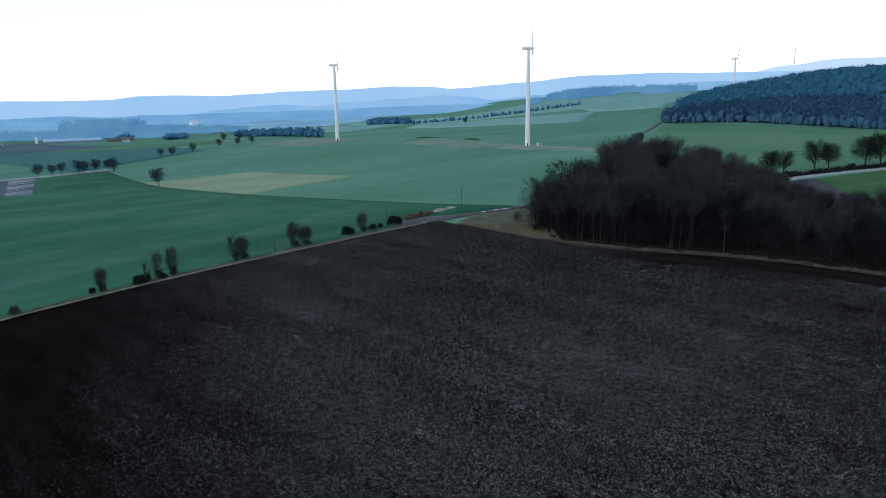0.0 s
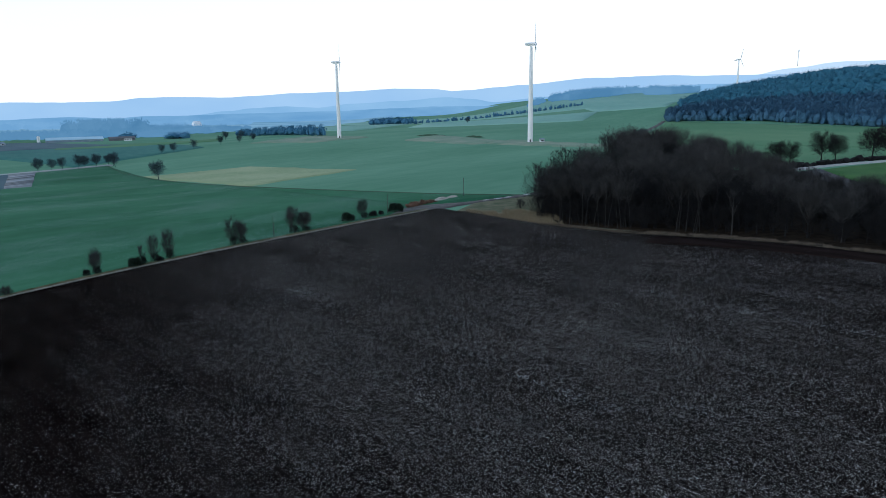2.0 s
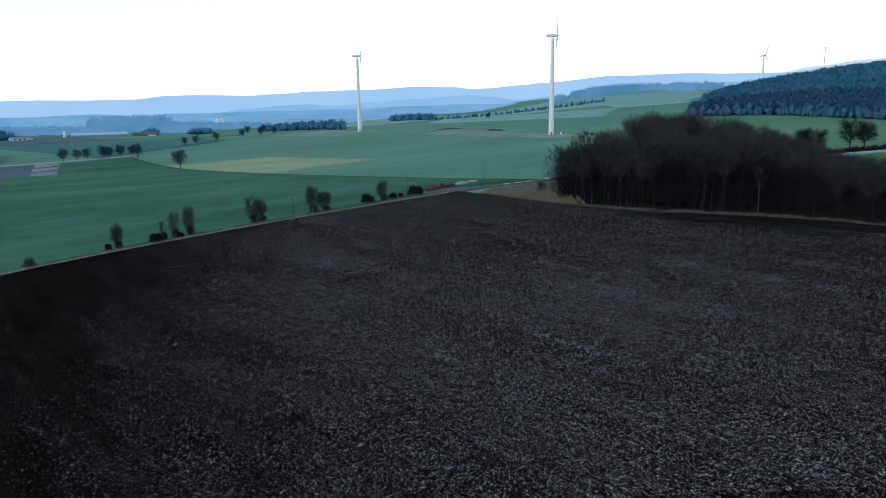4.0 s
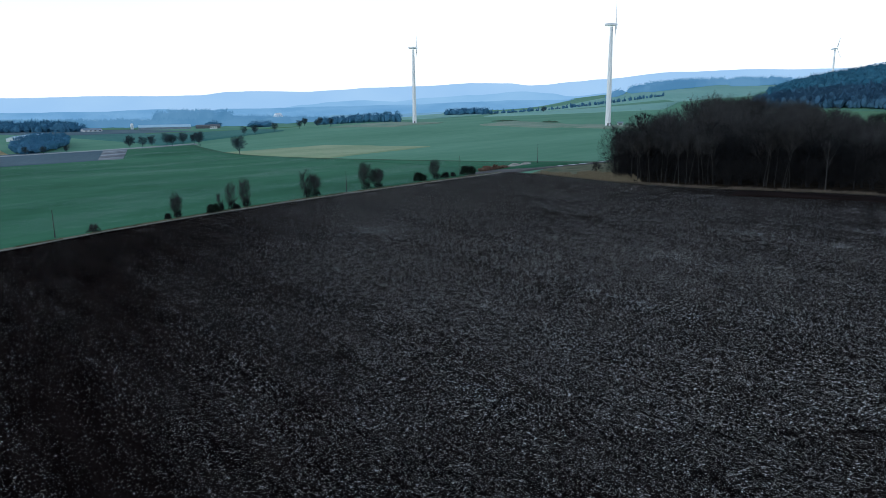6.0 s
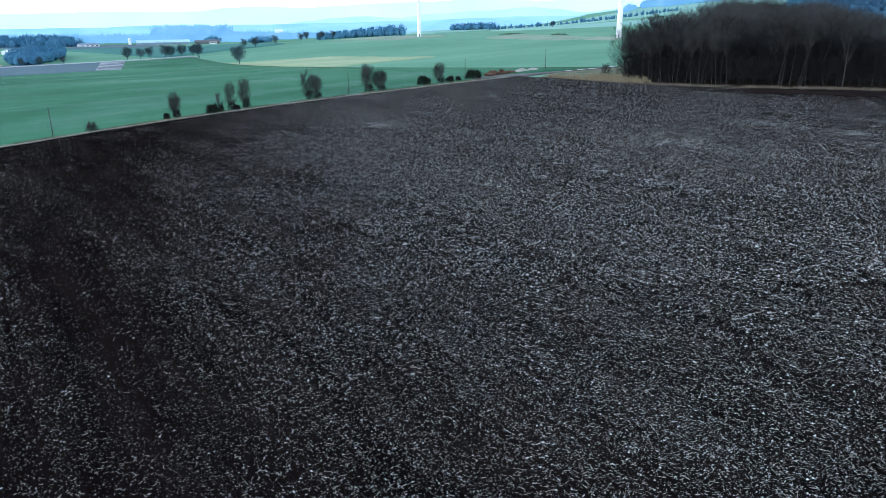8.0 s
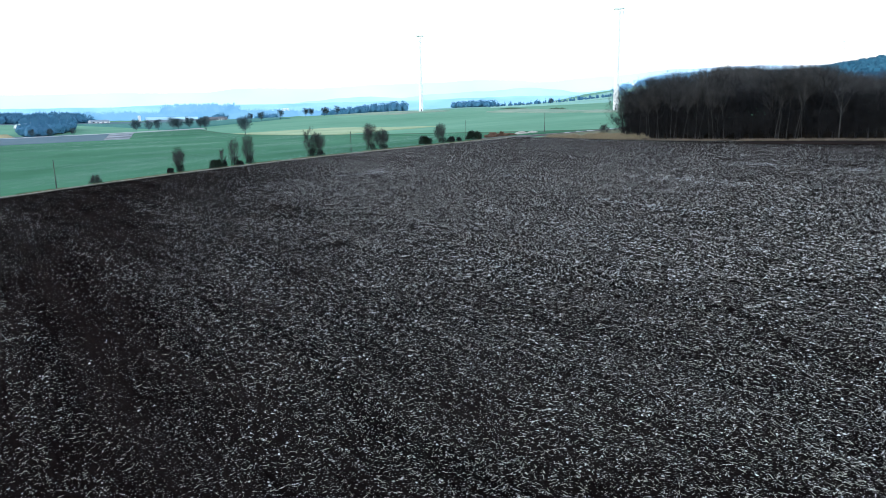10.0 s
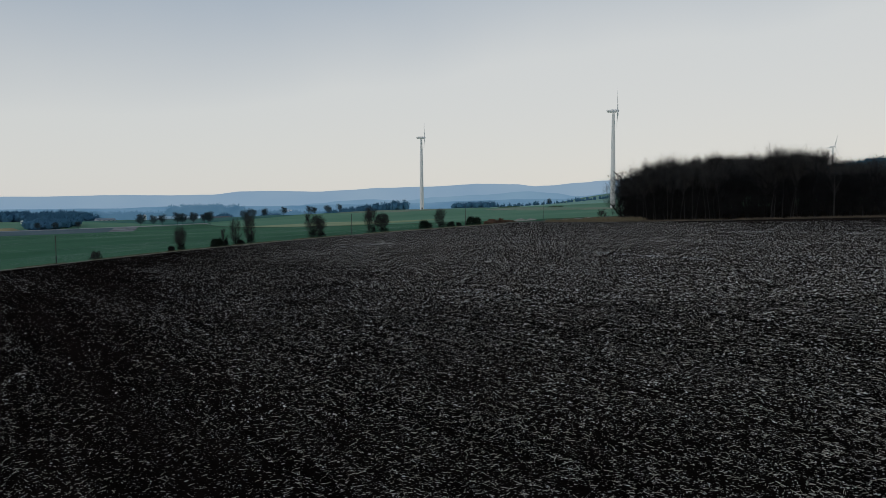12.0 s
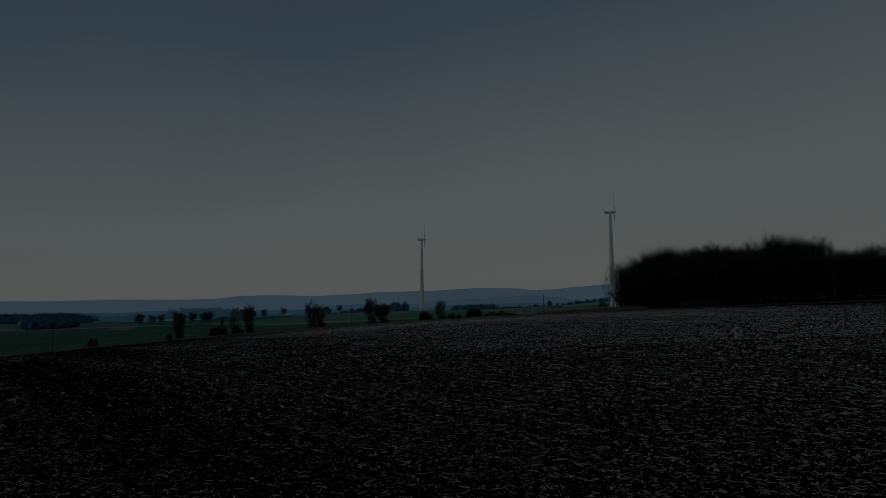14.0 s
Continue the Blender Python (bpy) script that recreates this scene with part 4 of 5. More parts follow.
for k, (words, seed, h, r, x, y, stems) in enumerate(VERGE_TREES):
    bush("low leafless scrub at a verge tree's foot", 20 + k, x + 0.5, y - 0.3, r * 1.3, h * 0.36, 420, M_TWIG)
bush("dark dense evergreen bush on the verge", 1, -71.4, 159.8, 4.4, 2.5, 2600, M_EVERGREEN)
bush("small leafless bush on the verge", 2, -67.2, 163.4, 2.4, 1.6, 900, M_TWIG)
bush("dark dense bush on the verge", 3, -26.8, 204.8, 5.0, 3.0, 2600, M_EVERGREEN)
bush("low leafless bush on the verge", 4, -19.8, 211.0, 3.0, 2.0, 1200, M_TWIG)
bush("low leafless bush on the verge", 5, -17.6, 213.4, 2.0, 1.6, 700, M_TWIG)
bush("wide dark bush beside the stacked logs", 6, -13.2, 217.6, 6.6, 3.3, 3400, M_EVERGREEN)
bush("small brown leafless bush on the verge", 7, -90.8, 141.4, 3.0, 2.3, 700, M_TWIG_G)
bush("tangled leafless shrub in the rough grass", 8, 25.6, 209.0, 3.6, 3.8, 380, M_TWIG_G)
bush("low leafless shrub at the tree's foot", 9, -80.2, 154.2, 2.0, 1.7, 800, M_TWIG)


def blades(name, places, low, high, mat, label, seed, lean=0.35):
    rng = random.Random(seed)
    net = Net()
    for x, y in places:
        z = land(x, y) + 0.05
        h = rng.uniform(low, high)
        for _ in range(3):
            p = Vector((x + rng.uniform(-0.25, 0.25), y + rng.uniform(-0.25, 0.25), z))
            net.spike(p, p + Vector((rng.uniform(-lean, lean) * h, rng.uniform(-lean, lean) * h, h * rng.uniform(0.7, 1.0))), 0.028)
    return tagged(new(name, net.mesh(name, mat)), label, "grass", "", "stuff")


rng = random.Random(8)
spots = []
while len(spots) < 5200:
    x = rng.uniform(9, 33)
    y = rng.uniform(178, 226)
    if field_edge(x) + 1.2 < y < field_edge(x) + 4 + 16 * sstep(12, 26, x) and noise.noise((x * 0.3, y * 0.3, 2)) > -0.15:
        spots.append((x, y))
blades("reeds", spots, 0.5, 1.5, M_REED, "dry tan reeds and tall grass by the wood", 1)
spots = []
while len(spots) < 6500:
    x = rng.uniform(26, 130)
    y = field_edge(x) + rng.uniform(0.4, 3.6)
    if noise.noise((x * 0.25, y * 0.25, 5)) > -0.3:
        spots.append((x, y))
blades("dry_grass", spots, 0.2, 0.7, M_DRY, "dry tan grass at the foot of the wood", 2)
spots = []
while len(spots) < 6500:
    x = rng.uniform(-130, -3)
    y = field_edge(x) + rng.uniform(0.8, 4.0)
    if noise.noise((x * 0.2, y * 0.2, 6)) > -0.25:
        spots.append((x, y))
blades("verge_grass", spots, 0.2, 0.55, M_VERGE, "dry verge grass along the field edge", 3)


def pole(x, y, h, label):
    ob = thing("field_pole", label, "pole", "field poles", "", x, y)
    net = Net()
    net.tube([Vector((0, 0, -0.5)), Vector((0.02, 0, h * 0.5)), Vector((0, 0.01, h))], [0.09, 0.08, 0.07], 8, True)
    part("shaft", net, M_POLE, ob, smooth=False)
    net = Net()
    net.tube([Vector((0, 0, h)), Vector((0, 0, h + 0.10)), Vector((0, 0, h + 0.18))], [0.12, 0.10, 0.02], 8, True)
    part("cap", net, M_GRAVEL, ob)
    net = Net()
    net.tube([Vector((0.0, 0, 0.2)), Vector((0.02, 0, 1.6))], [0.12, 0.115], 8, True)
    part("sleeve", net, M_GRAVEL, ob, "dark protective sleeve")
    return ob


pole(-97.6, 138.0, 5.9, "slim weathered wooden pole on the verge")
pole(-44.6, 185.4, 5.6, "slim weathered wooden pole on the verge")
pole(-15.6, 214.9, 6.0, "slim weathered wooden pole beside a bush")
pole(9.5, 245.0, 6.4, "slim weathered wooden pole in the green field")

# stacked logs and a pale heap at the field corner
pile = thing("log_pile", "long heap of reddish brown cut logs", "log pile", "", "", -5.4, 231.0)
net = Net()
net.tube([Vector((-0.9, 0, 0)), Vector((-0.3, 0.02, 0.01)), Vector((0.3, -0.02, 0.0)), Vector((0.9, 0, 0))], [0.17, 0.16, 0.165, 0.15], 8, True)
log_mesh = net.mesh("log", M_LOG)
rng = random.Random(9)
way = Vector((0.60, 0.80, 0))
for k in range(190):
    f = rng.uniform(-1, 1)
    tall = 1.5 * (1 - 0.55 * f * f) * (0.8 + 0.3 * math.sin(f * 9))
    q = rng.uniform(-1, 1)
    ob = new("log", log_mesh)
    ob.parent = pile
    at = way * (f * 7.4) + Vector((0.8, -0.6, 0)) * (q * 1.5)
    ob.matrix_basis = Matrix.LocRotScale((at.x, at.y, 0.14 + rng.random() * tall * (1 - abs(q) * 0.75)),
                                         Euler((rng.uniform(-0.25, 0.25), rng.uniform(-0.35, 0.35), rng.uniform(0, 6.28))),
                                         (rng.uniform(0.5, 1.1), rng.uniform(0.7, 1.4), rng.uniform(0.7, 1.4)))


def heap(name, x, y, rx, ry, h, turn, mat, label, category, seed):
    rows = []
    for j in range(13):
        row = []
        for i in range(17):
            a, r = 2 * math.pi * i / 16, j / 12
            wob = 1 + 0.25 * noise.noise((math.cos(a) * 1.7, math.sin(a) * 1.7, seed))
            z = h * (1 - r ** 3) * (0.75 + 0.5 * noise.noise((math.cos(a) * r * 3, math.sin(a) * r * 3, seed + 5))) - 0.15 * r
            row.append((rx * r * wob * math.cos(a), ry * r * wob * math.sin(a), z))
        rows.append(row)
    ob = sheet(name, rows, mat, label, category, "thing")
    del ob["kind"]
    ob.matrix_basis = Matrix.LocRotScale((x, y, land(x, y) + 0.05), Euler((0, 0, turn)), None)
    return ob


heap("chip_heap", 1.6, 240.5, 3.4, 2.0, 0.95, 0.9, M_CHIP, "pale heap of chopped wood", "heap", 1)
heap("chip_heap", 5.6, 244.5, 3.0, 1.4, 0.7, 0.9, M_CHIP, "low pale heap of chopped wood", "heap", 2)
heap("earth_bank", -6, 706, 16, 3, 1.6, -0.25, M_DITCH, "long dark bank of earth in the field", "earth bank", 3)
heap("earth_bank", 36, 660, 14, 3, 1.4, -0.95, M_DITCH, "long dark bank of earth in the field", "earth bank", 4)


# ---- wind turbines ----
def turbine(label, x, y, hub, blade, yaw, start, z=None, group="wind turbines"):
    """Tapered tower, nacelle along its own x axis, hub and three blades at rest."""
    ob = thing("wind_turbine", label, "wind turbine", group, "", x, y, z)
    ob.rotation_euler = (0, 0, yaw)
    k = hub / 76.0
    net = Net()
    net.tube([Vector((0, 0, -1)), Vector((0, 0, hub * 0.33)), Vector((0, 0, hub * 0.66)), Vector((0, 0, hub - 1.6 * k))],
             [2.15 * k, 1.85 * k, 1.5 * k, 1.05 * k], 28, True)
    part("tower", net, M_TOWER, ob, smooth=False)
    net = Net()
    net.tube([Vector((-5.0 * k, 0, hub - 0.15)), Vector((-4.6 * k, 0, hub)), Vector((-1.5 * k, 0, hub)), Vector((1.8 * k, 0, hub)), Vector((2.4 * k, 0, hub))],
             [0.6 * k, 0.95 * k, 1.25 * k, 1.2 * k, 1.0 * k], 12, True)
    part("nacelle", net, M_TOWER, ob)
    net = Net()
    net.tube([Vector((2.4 * k, 0, hub)), Vector((3.4 * k, 0, hub)), Vector((4.1 * k, 0, hub)), Vector((4.5 * k, 0, hub))],
             [1.15 * k, 1.2 * k, 0.8 * k, 0.15 * k], 14, True)
    part("rotor_hub", net, M_TOWER, ob)
    net = Net()
    net.box(-0.5 * k, -2.2 * k, 0, 0.5 * k, -1.8 * k, 2.4 * k)
    part("door", net, M_GRAVEL, ob, "grey steel door")
    for n in range(3):
        net = Net()
        a = radians(start + 120 * n)
        for f, chord, thick in ((0.03, 0.9, 0.8), (0.10, 1.0, 0.7), (0.2, 2.0, 0.55), (0.4, 1.55, 0.38), (0.7, 1.0, 0.22), (0.92, 0.6, 0.12), (1.0, 0.15, 0.05)):
            for cx, cy in ((-0.5, 0), (-0.2, 0.5), (0.2, 0.4), (0.5, 0), (0.2, -0.35), (-0.2, -0.45)):
                twist = 0.45 * (1 - f)
                px, py = cx * chord * k, cy * thick * k
                tx, ty = px * math.cos(twist) - py * math.sin(twist), px * math.sin(twist) + py * math.cos(twist)
                net.v.append(Vector((3.3 * k + ty, tx * math.cos(a) + blade * f * math.sin(a), hub + blade * f * math.cos(a) - tx * math.sin(a))))
        for s in range(6):
            net.f += [(s * 6 + i, s * 6 + (i + 1) % 6, s * 6 + 6 + (i + 1) % 6, s * 6 + 6 + i) for i in range(6)]
        net.f.append(tuple(range(36, 42)))
        part("blade", net, M_TOWER, ob, smooth=True)
    return ob


turbine("tall white wind turbine standing in the green field", -101.1, 722.0, 76, 18.5, 0.18, 10)
turbine("tall white wind turbine beside the bare strip", 75.2, 556.0, 76, 18.5, -0.09, 10)
turbine("distant white wind turbine behind the wooded hill", 672.0, 1560.0, 96, 27.0, -1.0, 20, 36)
turbine("very distant white wind turbine on the horizon", 1520.0, 2950.0, 62, 22.0, -0.3, 0, 190)


# ---- middle distance ----
def crowns(name, places, mat, label, seed, pointed=0.0, category="woodland", shoots=26):
    """Many far tree crowns, each a ragged core bristling with shoots, as one mass of woodland."""
    rng = random.Random(seed)
    tmp = bmesh.new()
    bmesh.ops.create_icosphere(tmp, subdivisions=1, radius=1.0)
    balls = []
    for k in range(7):
        spin = Euler((rng.uniform(0, 6), rng.uniform(0, 6), rng.uniform(0, 6))).to_matrix()
        balls.append([spin @ v.co for v in tmp.verts])
    faces = [tuple(v.index for v in f.verts) for f in tmp.faces]
    tmp.free()
    net = Net()
    for x, y, h, r in places:
        i, z = len(net.v), land(x, y)
        sharp = rng.random() < pointed
        for c in rng.choice(balls):
            q = 0.82 + rng.uniform(-0.34, 0.26)
            wide = r * q * ((0.75 - 0.6 * c.z) if sharp else 1.0)
            net.v.append((x + c.x * wide, y + c.y * wide, z + h * 0.36 + c.z * h * 0.58 * q))
        net.f += [(a + i, b + i, d + i) for a, b, d in faces]
        for k in range(shoots):
            a, e = rng.uniform(0, 6.28), rng.uniform(-0.9, 1.4)
            ce, se = math.cos(e), math.sin(e)
            wide = r * ((0.8 - 0.62 * se) if sharp else 1.0)
            p = Vector((x + math.cos(a) * ce * wide * 0.8, y + math.sin(a) * ce * wide * 0.8, z + h * 0.47 + se * h * 0.40))
            d = Vector((math.cos(a) * ce * 0.7, math.sin(a) * ce * 0.7, 0.75 + 0.5 * se)).normalized()
            net.leaflet(p, p + d * (0.16 * h + 0.16 * r) * rng.uniform(0.6, 1.2), 0.035 * h * rng.uniform(0.5, 1.1))
    return tagged(new(name, net.mesh(name, mat)), label, category, "", "stuff")


def scatter(poly, gap, low, high, seed, wide=0.42):
    rng = random.Random(seed)
    x0, x1 = min(p[0] for p in poly), max(p[0] for p in poly)
    y0, y1 = min(p[1] for p in poly), max(p[1] for p in poly)
    out = []
    x = x0
    while x < x1:
        y = y0
        while y < y1:
            px, py = x + rng.uniform(-0.5, 0.5) * gap, y + rng.uniform(-0.5, 0.5) * gap
            if inside(poly, px, py) and (gap < 10 or noise.noise((px * 0.009, py * 0.009, seed)) > -0.12):
                h = rng.uniform(low, high)
                out.append((px, py, h, gap * rng.uniform(0.75, 1.15) if wide else h * 0.3))
            y += gap
        x += gap
    return out


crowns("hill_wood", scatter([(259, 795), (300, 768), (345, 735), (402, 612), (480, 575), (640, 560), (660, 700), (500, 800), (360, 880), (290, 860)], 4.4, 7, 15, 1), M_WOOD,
       "bare woodland on the foot of the hill, tinted haze blue", 1, shoots=56)
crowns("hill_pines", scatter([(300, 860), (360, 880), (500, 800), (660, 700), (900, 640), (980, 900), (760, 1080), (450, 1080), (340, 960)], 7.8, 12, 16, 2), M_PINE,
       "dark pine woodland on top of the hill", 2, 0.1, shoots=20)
big = fan("field_oak", "broad leafless oak by the side road", "tree", M_BARK, M_TWIG, "oaks by the side road", seed=51, height=14.0, spread_r=6.4, counts=(28, 14, 11), first=0.24, lift=0.03, splay=1.3, girth=0.022, twig=0.028, low=0.06, leader=0.7)
big.matrix_basis = stand(None, 166, 297, 0.3, 1.0)
for x, y, s in ((174, 300, 0.85), (140, 284, 0.8), (148, 288, 0.75), (190, 300, 1.05), (199, 303, 1.1), (208, 300, 1.0), (216, 308, 1.1), (228, 312, 1.1)):
    copy_thing(big, stand(None, x, y, x, s))
crowns("hedge", [(132 + 1.5 * k, 270 + 0.62 * k + random.uniform(-1, 1), random.uniform(1.4, 3.4), random.uniform(1.2, 2.4)) for k in range(70)], M_TWIG, "low dark leafless hedge along the side road", 3, category="hedge")
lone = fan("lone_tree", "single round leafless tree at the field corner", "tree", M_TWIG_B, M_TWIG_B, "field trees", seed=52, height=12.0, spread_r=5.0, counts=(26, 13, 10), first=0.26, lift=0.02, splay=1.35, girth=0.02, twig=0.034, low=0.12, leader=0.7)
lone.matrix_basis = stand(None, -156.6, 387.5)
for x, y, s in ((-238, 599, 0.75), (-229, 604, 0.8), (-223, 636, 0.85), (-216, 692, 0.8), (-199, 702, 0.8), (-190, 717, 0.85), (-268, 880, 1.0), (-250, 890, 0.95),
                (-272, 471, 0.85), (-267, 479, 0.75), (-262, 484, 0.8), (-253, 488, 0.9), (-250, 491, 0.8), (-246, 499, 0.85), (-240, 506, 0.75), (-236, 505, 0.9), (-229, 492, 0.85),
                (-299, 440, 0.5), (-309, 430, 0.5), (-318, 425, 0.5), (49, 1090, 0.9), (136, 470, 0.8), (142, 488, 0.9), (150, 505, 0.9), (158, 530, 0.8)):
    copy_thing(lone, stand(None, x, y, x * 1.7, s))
bush("dark round bush by the farm track", 11, 132, 458, 7, 5, 1800, M_EVERGREEN, group="track bushes")

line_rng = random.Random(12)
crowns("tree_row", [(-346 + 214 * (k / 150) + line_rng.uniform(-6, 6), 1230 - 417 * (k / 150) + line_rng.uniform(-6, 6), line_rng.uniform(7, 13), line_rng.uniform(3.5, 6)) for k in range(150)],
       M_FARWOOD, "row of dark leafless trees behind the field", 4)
# Trees in G_BELT and G_HILL_C emit the blue of haze, not their own colour.
crowns("valley_mound_wood", scatter([(-880, 1640), (-720, 1585), (-740, 1800), (-920, 1850)], 13, 24, 34, 3), G_BELT, "mound of woodland in the valley in painted haze blue", 5)
crowns("haze_blue_valley_wood", scatter([(-900, 950), (-695, 980), (-664, 972), (-676, 1044), (-720, 1060), (-900, 1060)], 8, 11, 19, 23), M_FARWOOD, "wood in the valley, tinted haze blue", 21, 0.2)
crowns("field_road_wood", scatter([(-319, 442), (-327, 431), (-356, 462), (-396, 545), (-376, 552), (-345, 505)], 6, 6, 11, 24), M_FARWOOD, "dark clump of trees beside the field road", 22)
crowns("valley_belt", scatter([(-1450, 1300), (-760, 1262), (-500, 1330), (-500, 1370), (-760, 1320), (-1450, 1390)], 9.5, 9, 18, 4), G_BELT, "long belt of trees behind the barn in painted haze blue", 6, 0.15)
crowns("valley_belt", scatter([(-700, 1580), (-500, 1500), (-440, 1640), (-640, 1850), (-860, 1900)], 22, 9, 17, 14), G_BELT, "scattered belts of trees in the valley in painted haze blue", 16)
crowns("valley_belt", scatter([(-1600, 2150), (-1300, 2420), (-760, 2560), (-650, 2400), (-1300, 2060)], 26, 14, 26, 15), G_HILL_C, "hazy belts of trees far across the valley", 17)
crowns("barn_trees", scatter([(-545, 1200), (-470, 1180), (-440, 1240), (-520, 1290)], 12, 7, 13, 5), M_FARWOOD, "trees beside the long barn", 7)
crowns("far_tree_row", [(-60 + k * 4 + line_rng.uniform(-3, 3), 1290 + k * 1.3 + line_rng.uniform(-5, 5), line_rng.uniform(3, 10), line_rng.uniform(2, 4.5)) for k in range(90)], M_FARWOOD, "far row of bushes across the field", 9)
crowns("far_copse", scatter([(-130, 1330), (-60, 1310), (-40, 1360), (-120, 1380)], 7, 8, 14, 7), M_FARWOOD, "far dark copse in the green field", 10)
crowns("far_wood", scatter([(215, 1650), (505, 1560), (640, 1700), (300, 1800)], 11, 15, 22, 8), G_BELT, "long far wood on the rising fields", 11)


def house(name, label, x, y, long, deep, eaves, ridge, turn, wall_mat, roof_mat, windows=5, z=None):
    """A gabled building: walls, overhanging roof, windows and a gate."""
    ob = thing(name, label, "building", "", "", x, y, z)
    ob.rotation_euler = (0, 0, turn)
    net = Net()
    net.box(-long / 2, -deep / 2, -1, long / 2, deep / 2, eaves)
    i = len(net.v)
    for sx in (-long / 2, long / 2):
        net.v += [Vector((sx, -deep / 2, eaves)), Vector((sx, deep / 2, eaves)), Vector((sx, 0, ridge - 0.15))]
    net.f += [(i, i + 1, i + 2), (i + 3, i + 5, i + 4)]
    part("wall", net, wall_mat, ob)
    net = Net()
    o, drop = 0.5, 0.5 * (ridge - eaves) / (deep / 2)
    for s in (-1, 1):
        i = len(net.v)
        for zz in (0.0, 0.25):
            net.v += [Vector((-long / 2 - o, s * (deep / 2 + o), eaves - drop + zz)), Vector((long / 2 + o, s * (deep / 2 + o), eaves - drop + zz)),
                      Vector((long / 2 + o, 0, ridge + zz)), Vector((-long / 2 - o, 0, ridge + zz))]
        net.f += [(i, i + 1, i + 2, i + 3), (i + 7, i + 6, i + 5, i + 4)] + [(i + k, i + 4 + k, i + 4 + (k + 1) % 4, i + (k + 1) % 4) for k in range(4)]
    part("roof", net, roof_mat, ob)
    for k in range(windows):
        cx = -long / 2 + long * (k + 0.5) / windows
        w = min(1.6, long / windows * 0.35)
        net = Net()
        net.box(cx - w, -deep / 2 - 0.06, eaves * 0.35, cx + w, -deep / 2 - 0.01, eaves * 0.75)
        part("window", net, M_PANE, ob)
    return ob


house("barn", "very long low barn with pale blue sheet roof", -601, 1154, 84, 18, 3.2, 7.0, 0.565, M_WALL, M_ROOF_B, 0)
house("barn", "low shed with dull roof beside the long barn", -540, 1192, 40, 16, 3, 5.6, 0.565, M_ROOF_R, M_ROOF_R, 0)
silo = thing("silo", "white round silo at the barn's end", "silo", "", "", -646, 1128)
net = Net()
net.tube([Vector((0, 0, -1)), Vector((0, 0, 9))], [2.4, 2.4], 20, True)
part("cylinder", net, M_WHITE, silo)
net = Net()
net.tube([Vector((0, 0, 9)), Vector((0, 0, 10)), Vector((0, 0, 10.6))], [2.5, 1.7, 0.3], 20, True)
part("dome", net, M_WHITE, silo)
house("farm_hall", "large white farm hall in the valley", -792, 2300, 24, 20, 7, 16, 0.9, M_WHITE, M_WHITE, 0)
house("farm_hall", "long grey farm hall in the valley", -618, 1640, 62, 18, 4, 8, 0.85, M_WALL, M_ROOF_B, 6)
house("farmhouse", "low white farmhouse before the valley wood", -646, 1012, 30, 9, 3.0, 5.2, 1.1, M_WHITE, M_WALL, 4)
house("farmhouse", "small white farmhouse with dull roof beside the barn", -520, 1170, 12, 8, 3.6, 6.6, 0.4, M_WHITE, M_ROOF_R, 3)
house("greenhouse", "long pale low greenhouse roof in the valley", -462, 612, 62, 9, 2.2, 3.6, 2.0, M_WHITE, M_ROOF_B, 8)
house("greenhouse", "long pale low greenhouse roof in the valley", -490, 668, 54, 9, 2.2, 3.6, 2.0, M_WHITE, M_ROOF_B, 8)
house("hut", "small white transformer hut beside the turbine", 84, 552, 3.2, 2.4, 2.4, 2.9, 0.2, M_WHITE, M_WALL, 1)
house("hut", "small pale hut beside the farm track", 127, 455, 2.2, 1.8, 1.8, 2.2, 0.6, M_WALL, M_ROOF_R, 1)


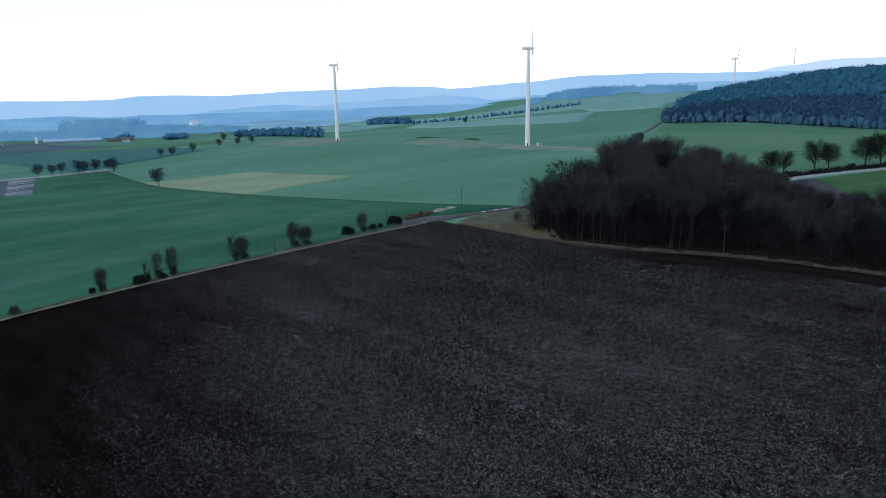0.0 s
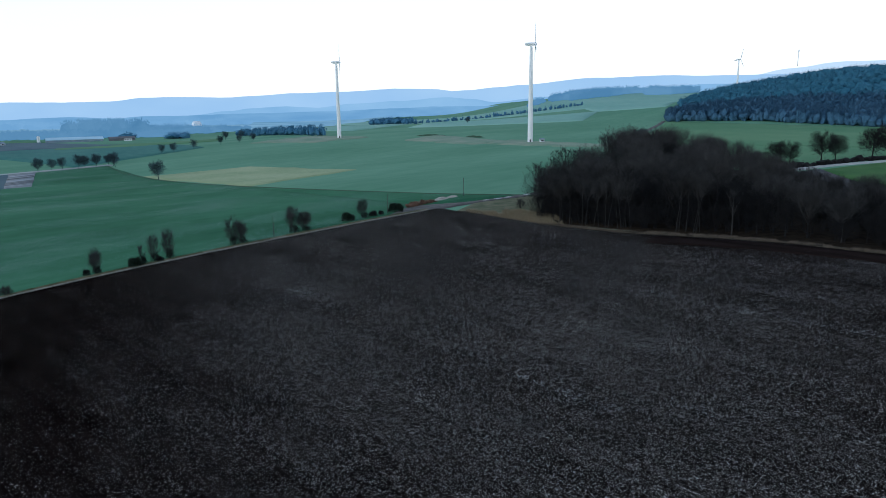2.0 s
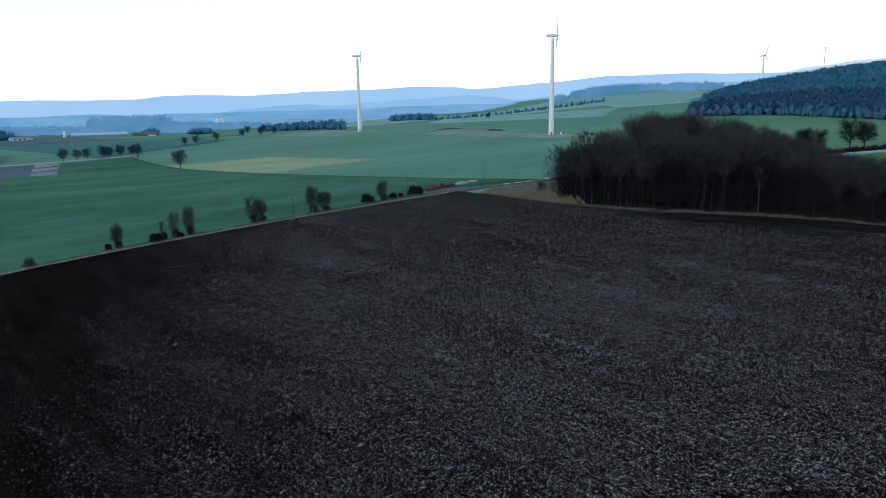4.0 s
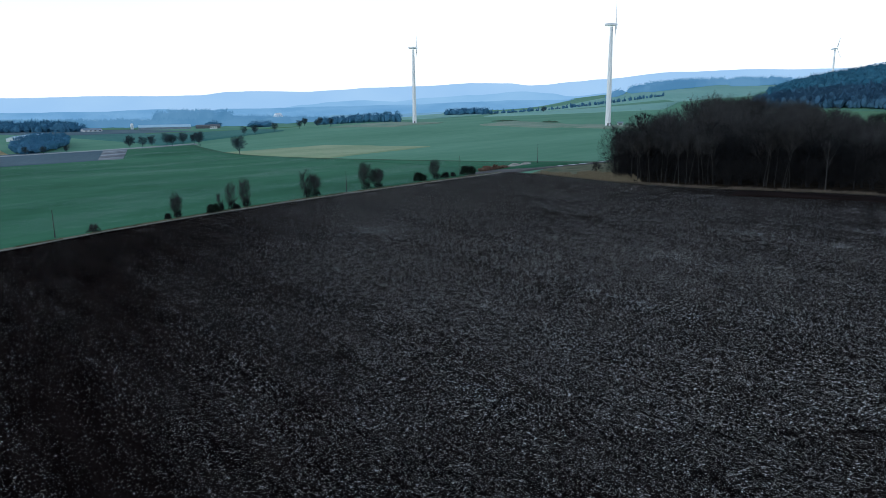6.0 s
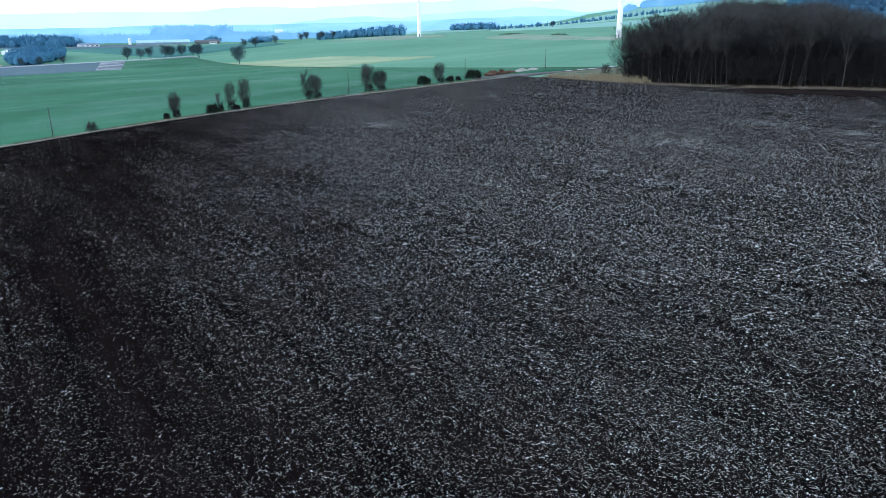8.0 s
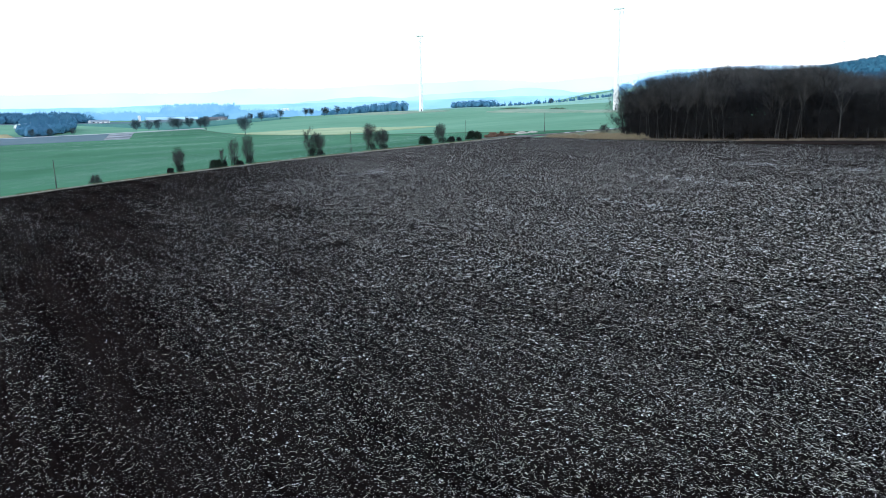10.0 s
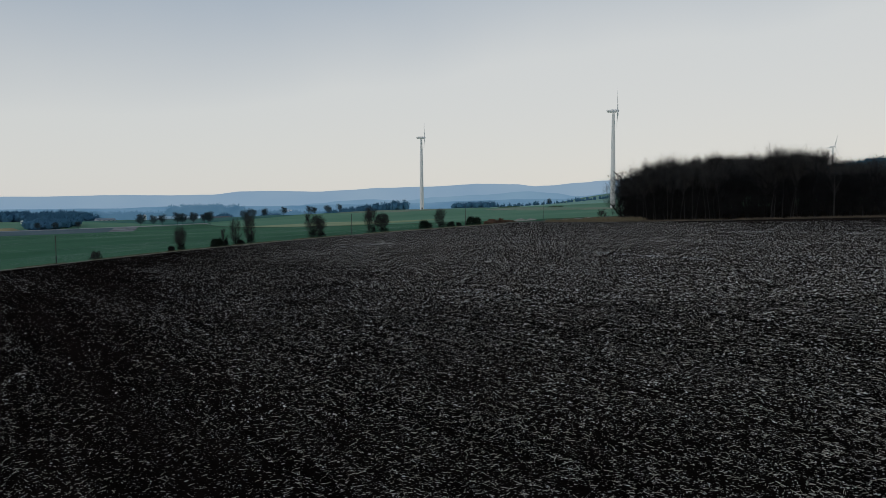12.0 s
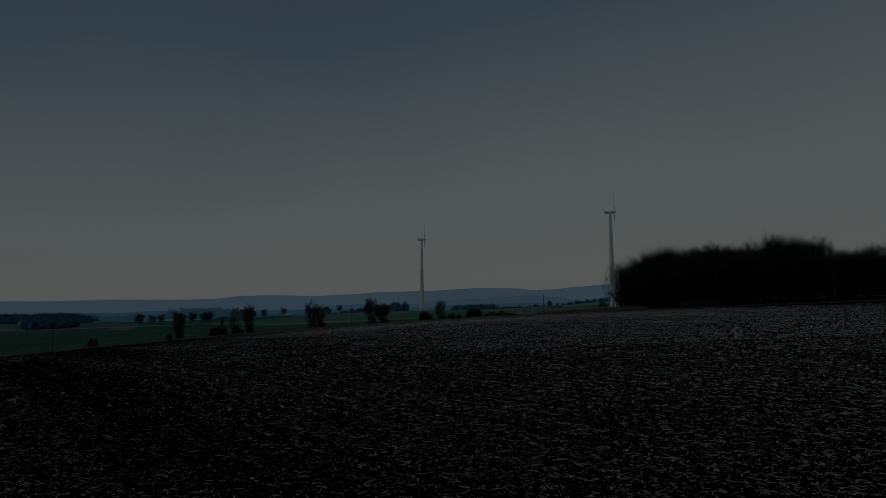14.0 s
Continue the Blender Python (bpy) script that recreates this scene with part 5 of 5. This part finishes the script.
# ---- the far distance ----
def ridge(name, radius, base, heights, rough, mat, label, seed):
    """A chain of hills seen far off; heights go by bearing, in degrees from straight ahead to the right."""
    rows = [[], [], []]
    for k in range(361):
        deg = -75 + 150 * k / 360
        h = heights[-1][1]
        for (d0, h0), (d1, h1) in zip(heights, heights[1:]):
            if d0 <= deg <= d1:
                u = (deg - d0) / (d1 - d0)
                h = h0 + (h1 - h0) * u * u * (3 - 2 * u)
                break
        h += rough * (noise.noise((deg * 0.22, seed, 0)) + 0.35 * noise.noise((deg * 1.3, seed, 2)) + 0.15 * noise.noise((deg * 6, seed, 2)))
        a = radians(deg)
        for row, rr, zz in zip(rows, (radius - 350, radius - 120, radius), (base, base + (h - base) * 0.62, h)):
            row.append((rr * math.sin(a), rr * math.cos(a), zz))
    return sheet(name, rows, mat, label, "hills", "structure")


# Ridges and valley floor emit light; their haze is painted into that emission.
ridge("backdrop_pale_hills", 4960, -40, ((-75, 60), (0, 60), (22, 180), (27, 256), (30, 284), (33, 282), (75, 280)), 4, G_HILL_D, "palest hills behind the wooded hill, faded by painted haze", 3)
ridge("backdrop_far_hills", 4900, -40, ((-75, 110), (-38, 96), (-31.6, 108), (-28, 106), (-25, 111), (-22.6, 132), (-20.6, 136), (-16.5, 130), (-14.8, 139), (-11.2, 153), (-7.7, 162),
                                        (-3.1, 177), (-0.3, 173), (1.5, 154), (2.9, 159), (4.7, 176), (7, 192), (12.8, 226), (18.4, 232), (21.3, 223), (27.8, 218), (75, 240)), 5, G_HILL_A, "far hills in painted haze blue", 1)
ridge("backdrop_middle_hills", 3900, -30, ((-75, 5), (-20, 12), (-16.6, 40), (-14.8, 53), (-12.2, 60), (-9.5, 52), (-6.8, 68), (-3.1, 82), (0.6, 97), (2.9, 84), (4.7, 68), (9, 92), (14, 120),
                                           (22, 140), (30, 150), (75, 160)), 5, G_HILL_B, "wooded hills in painted haze blue", 5)
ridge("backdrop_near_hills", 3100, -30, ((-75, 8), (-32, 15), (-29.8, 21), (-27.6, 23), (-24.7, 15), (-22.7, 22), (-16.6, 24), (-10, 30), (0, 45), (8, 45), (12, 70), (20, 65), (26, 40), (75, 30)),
      6, G_HILL_C, "woods across the valley in painted haze blue", 9)
sheet("backdrop_valley", [[(x, y, land(x, y) - 0.6 + 0.02 * max(0, y - 1900) * 0.2) for x in range(-2900, -199, 150)] for y in range(1600, 3200, 100)], G_PLAIN, "valley floor in painted haze blue", "valley")
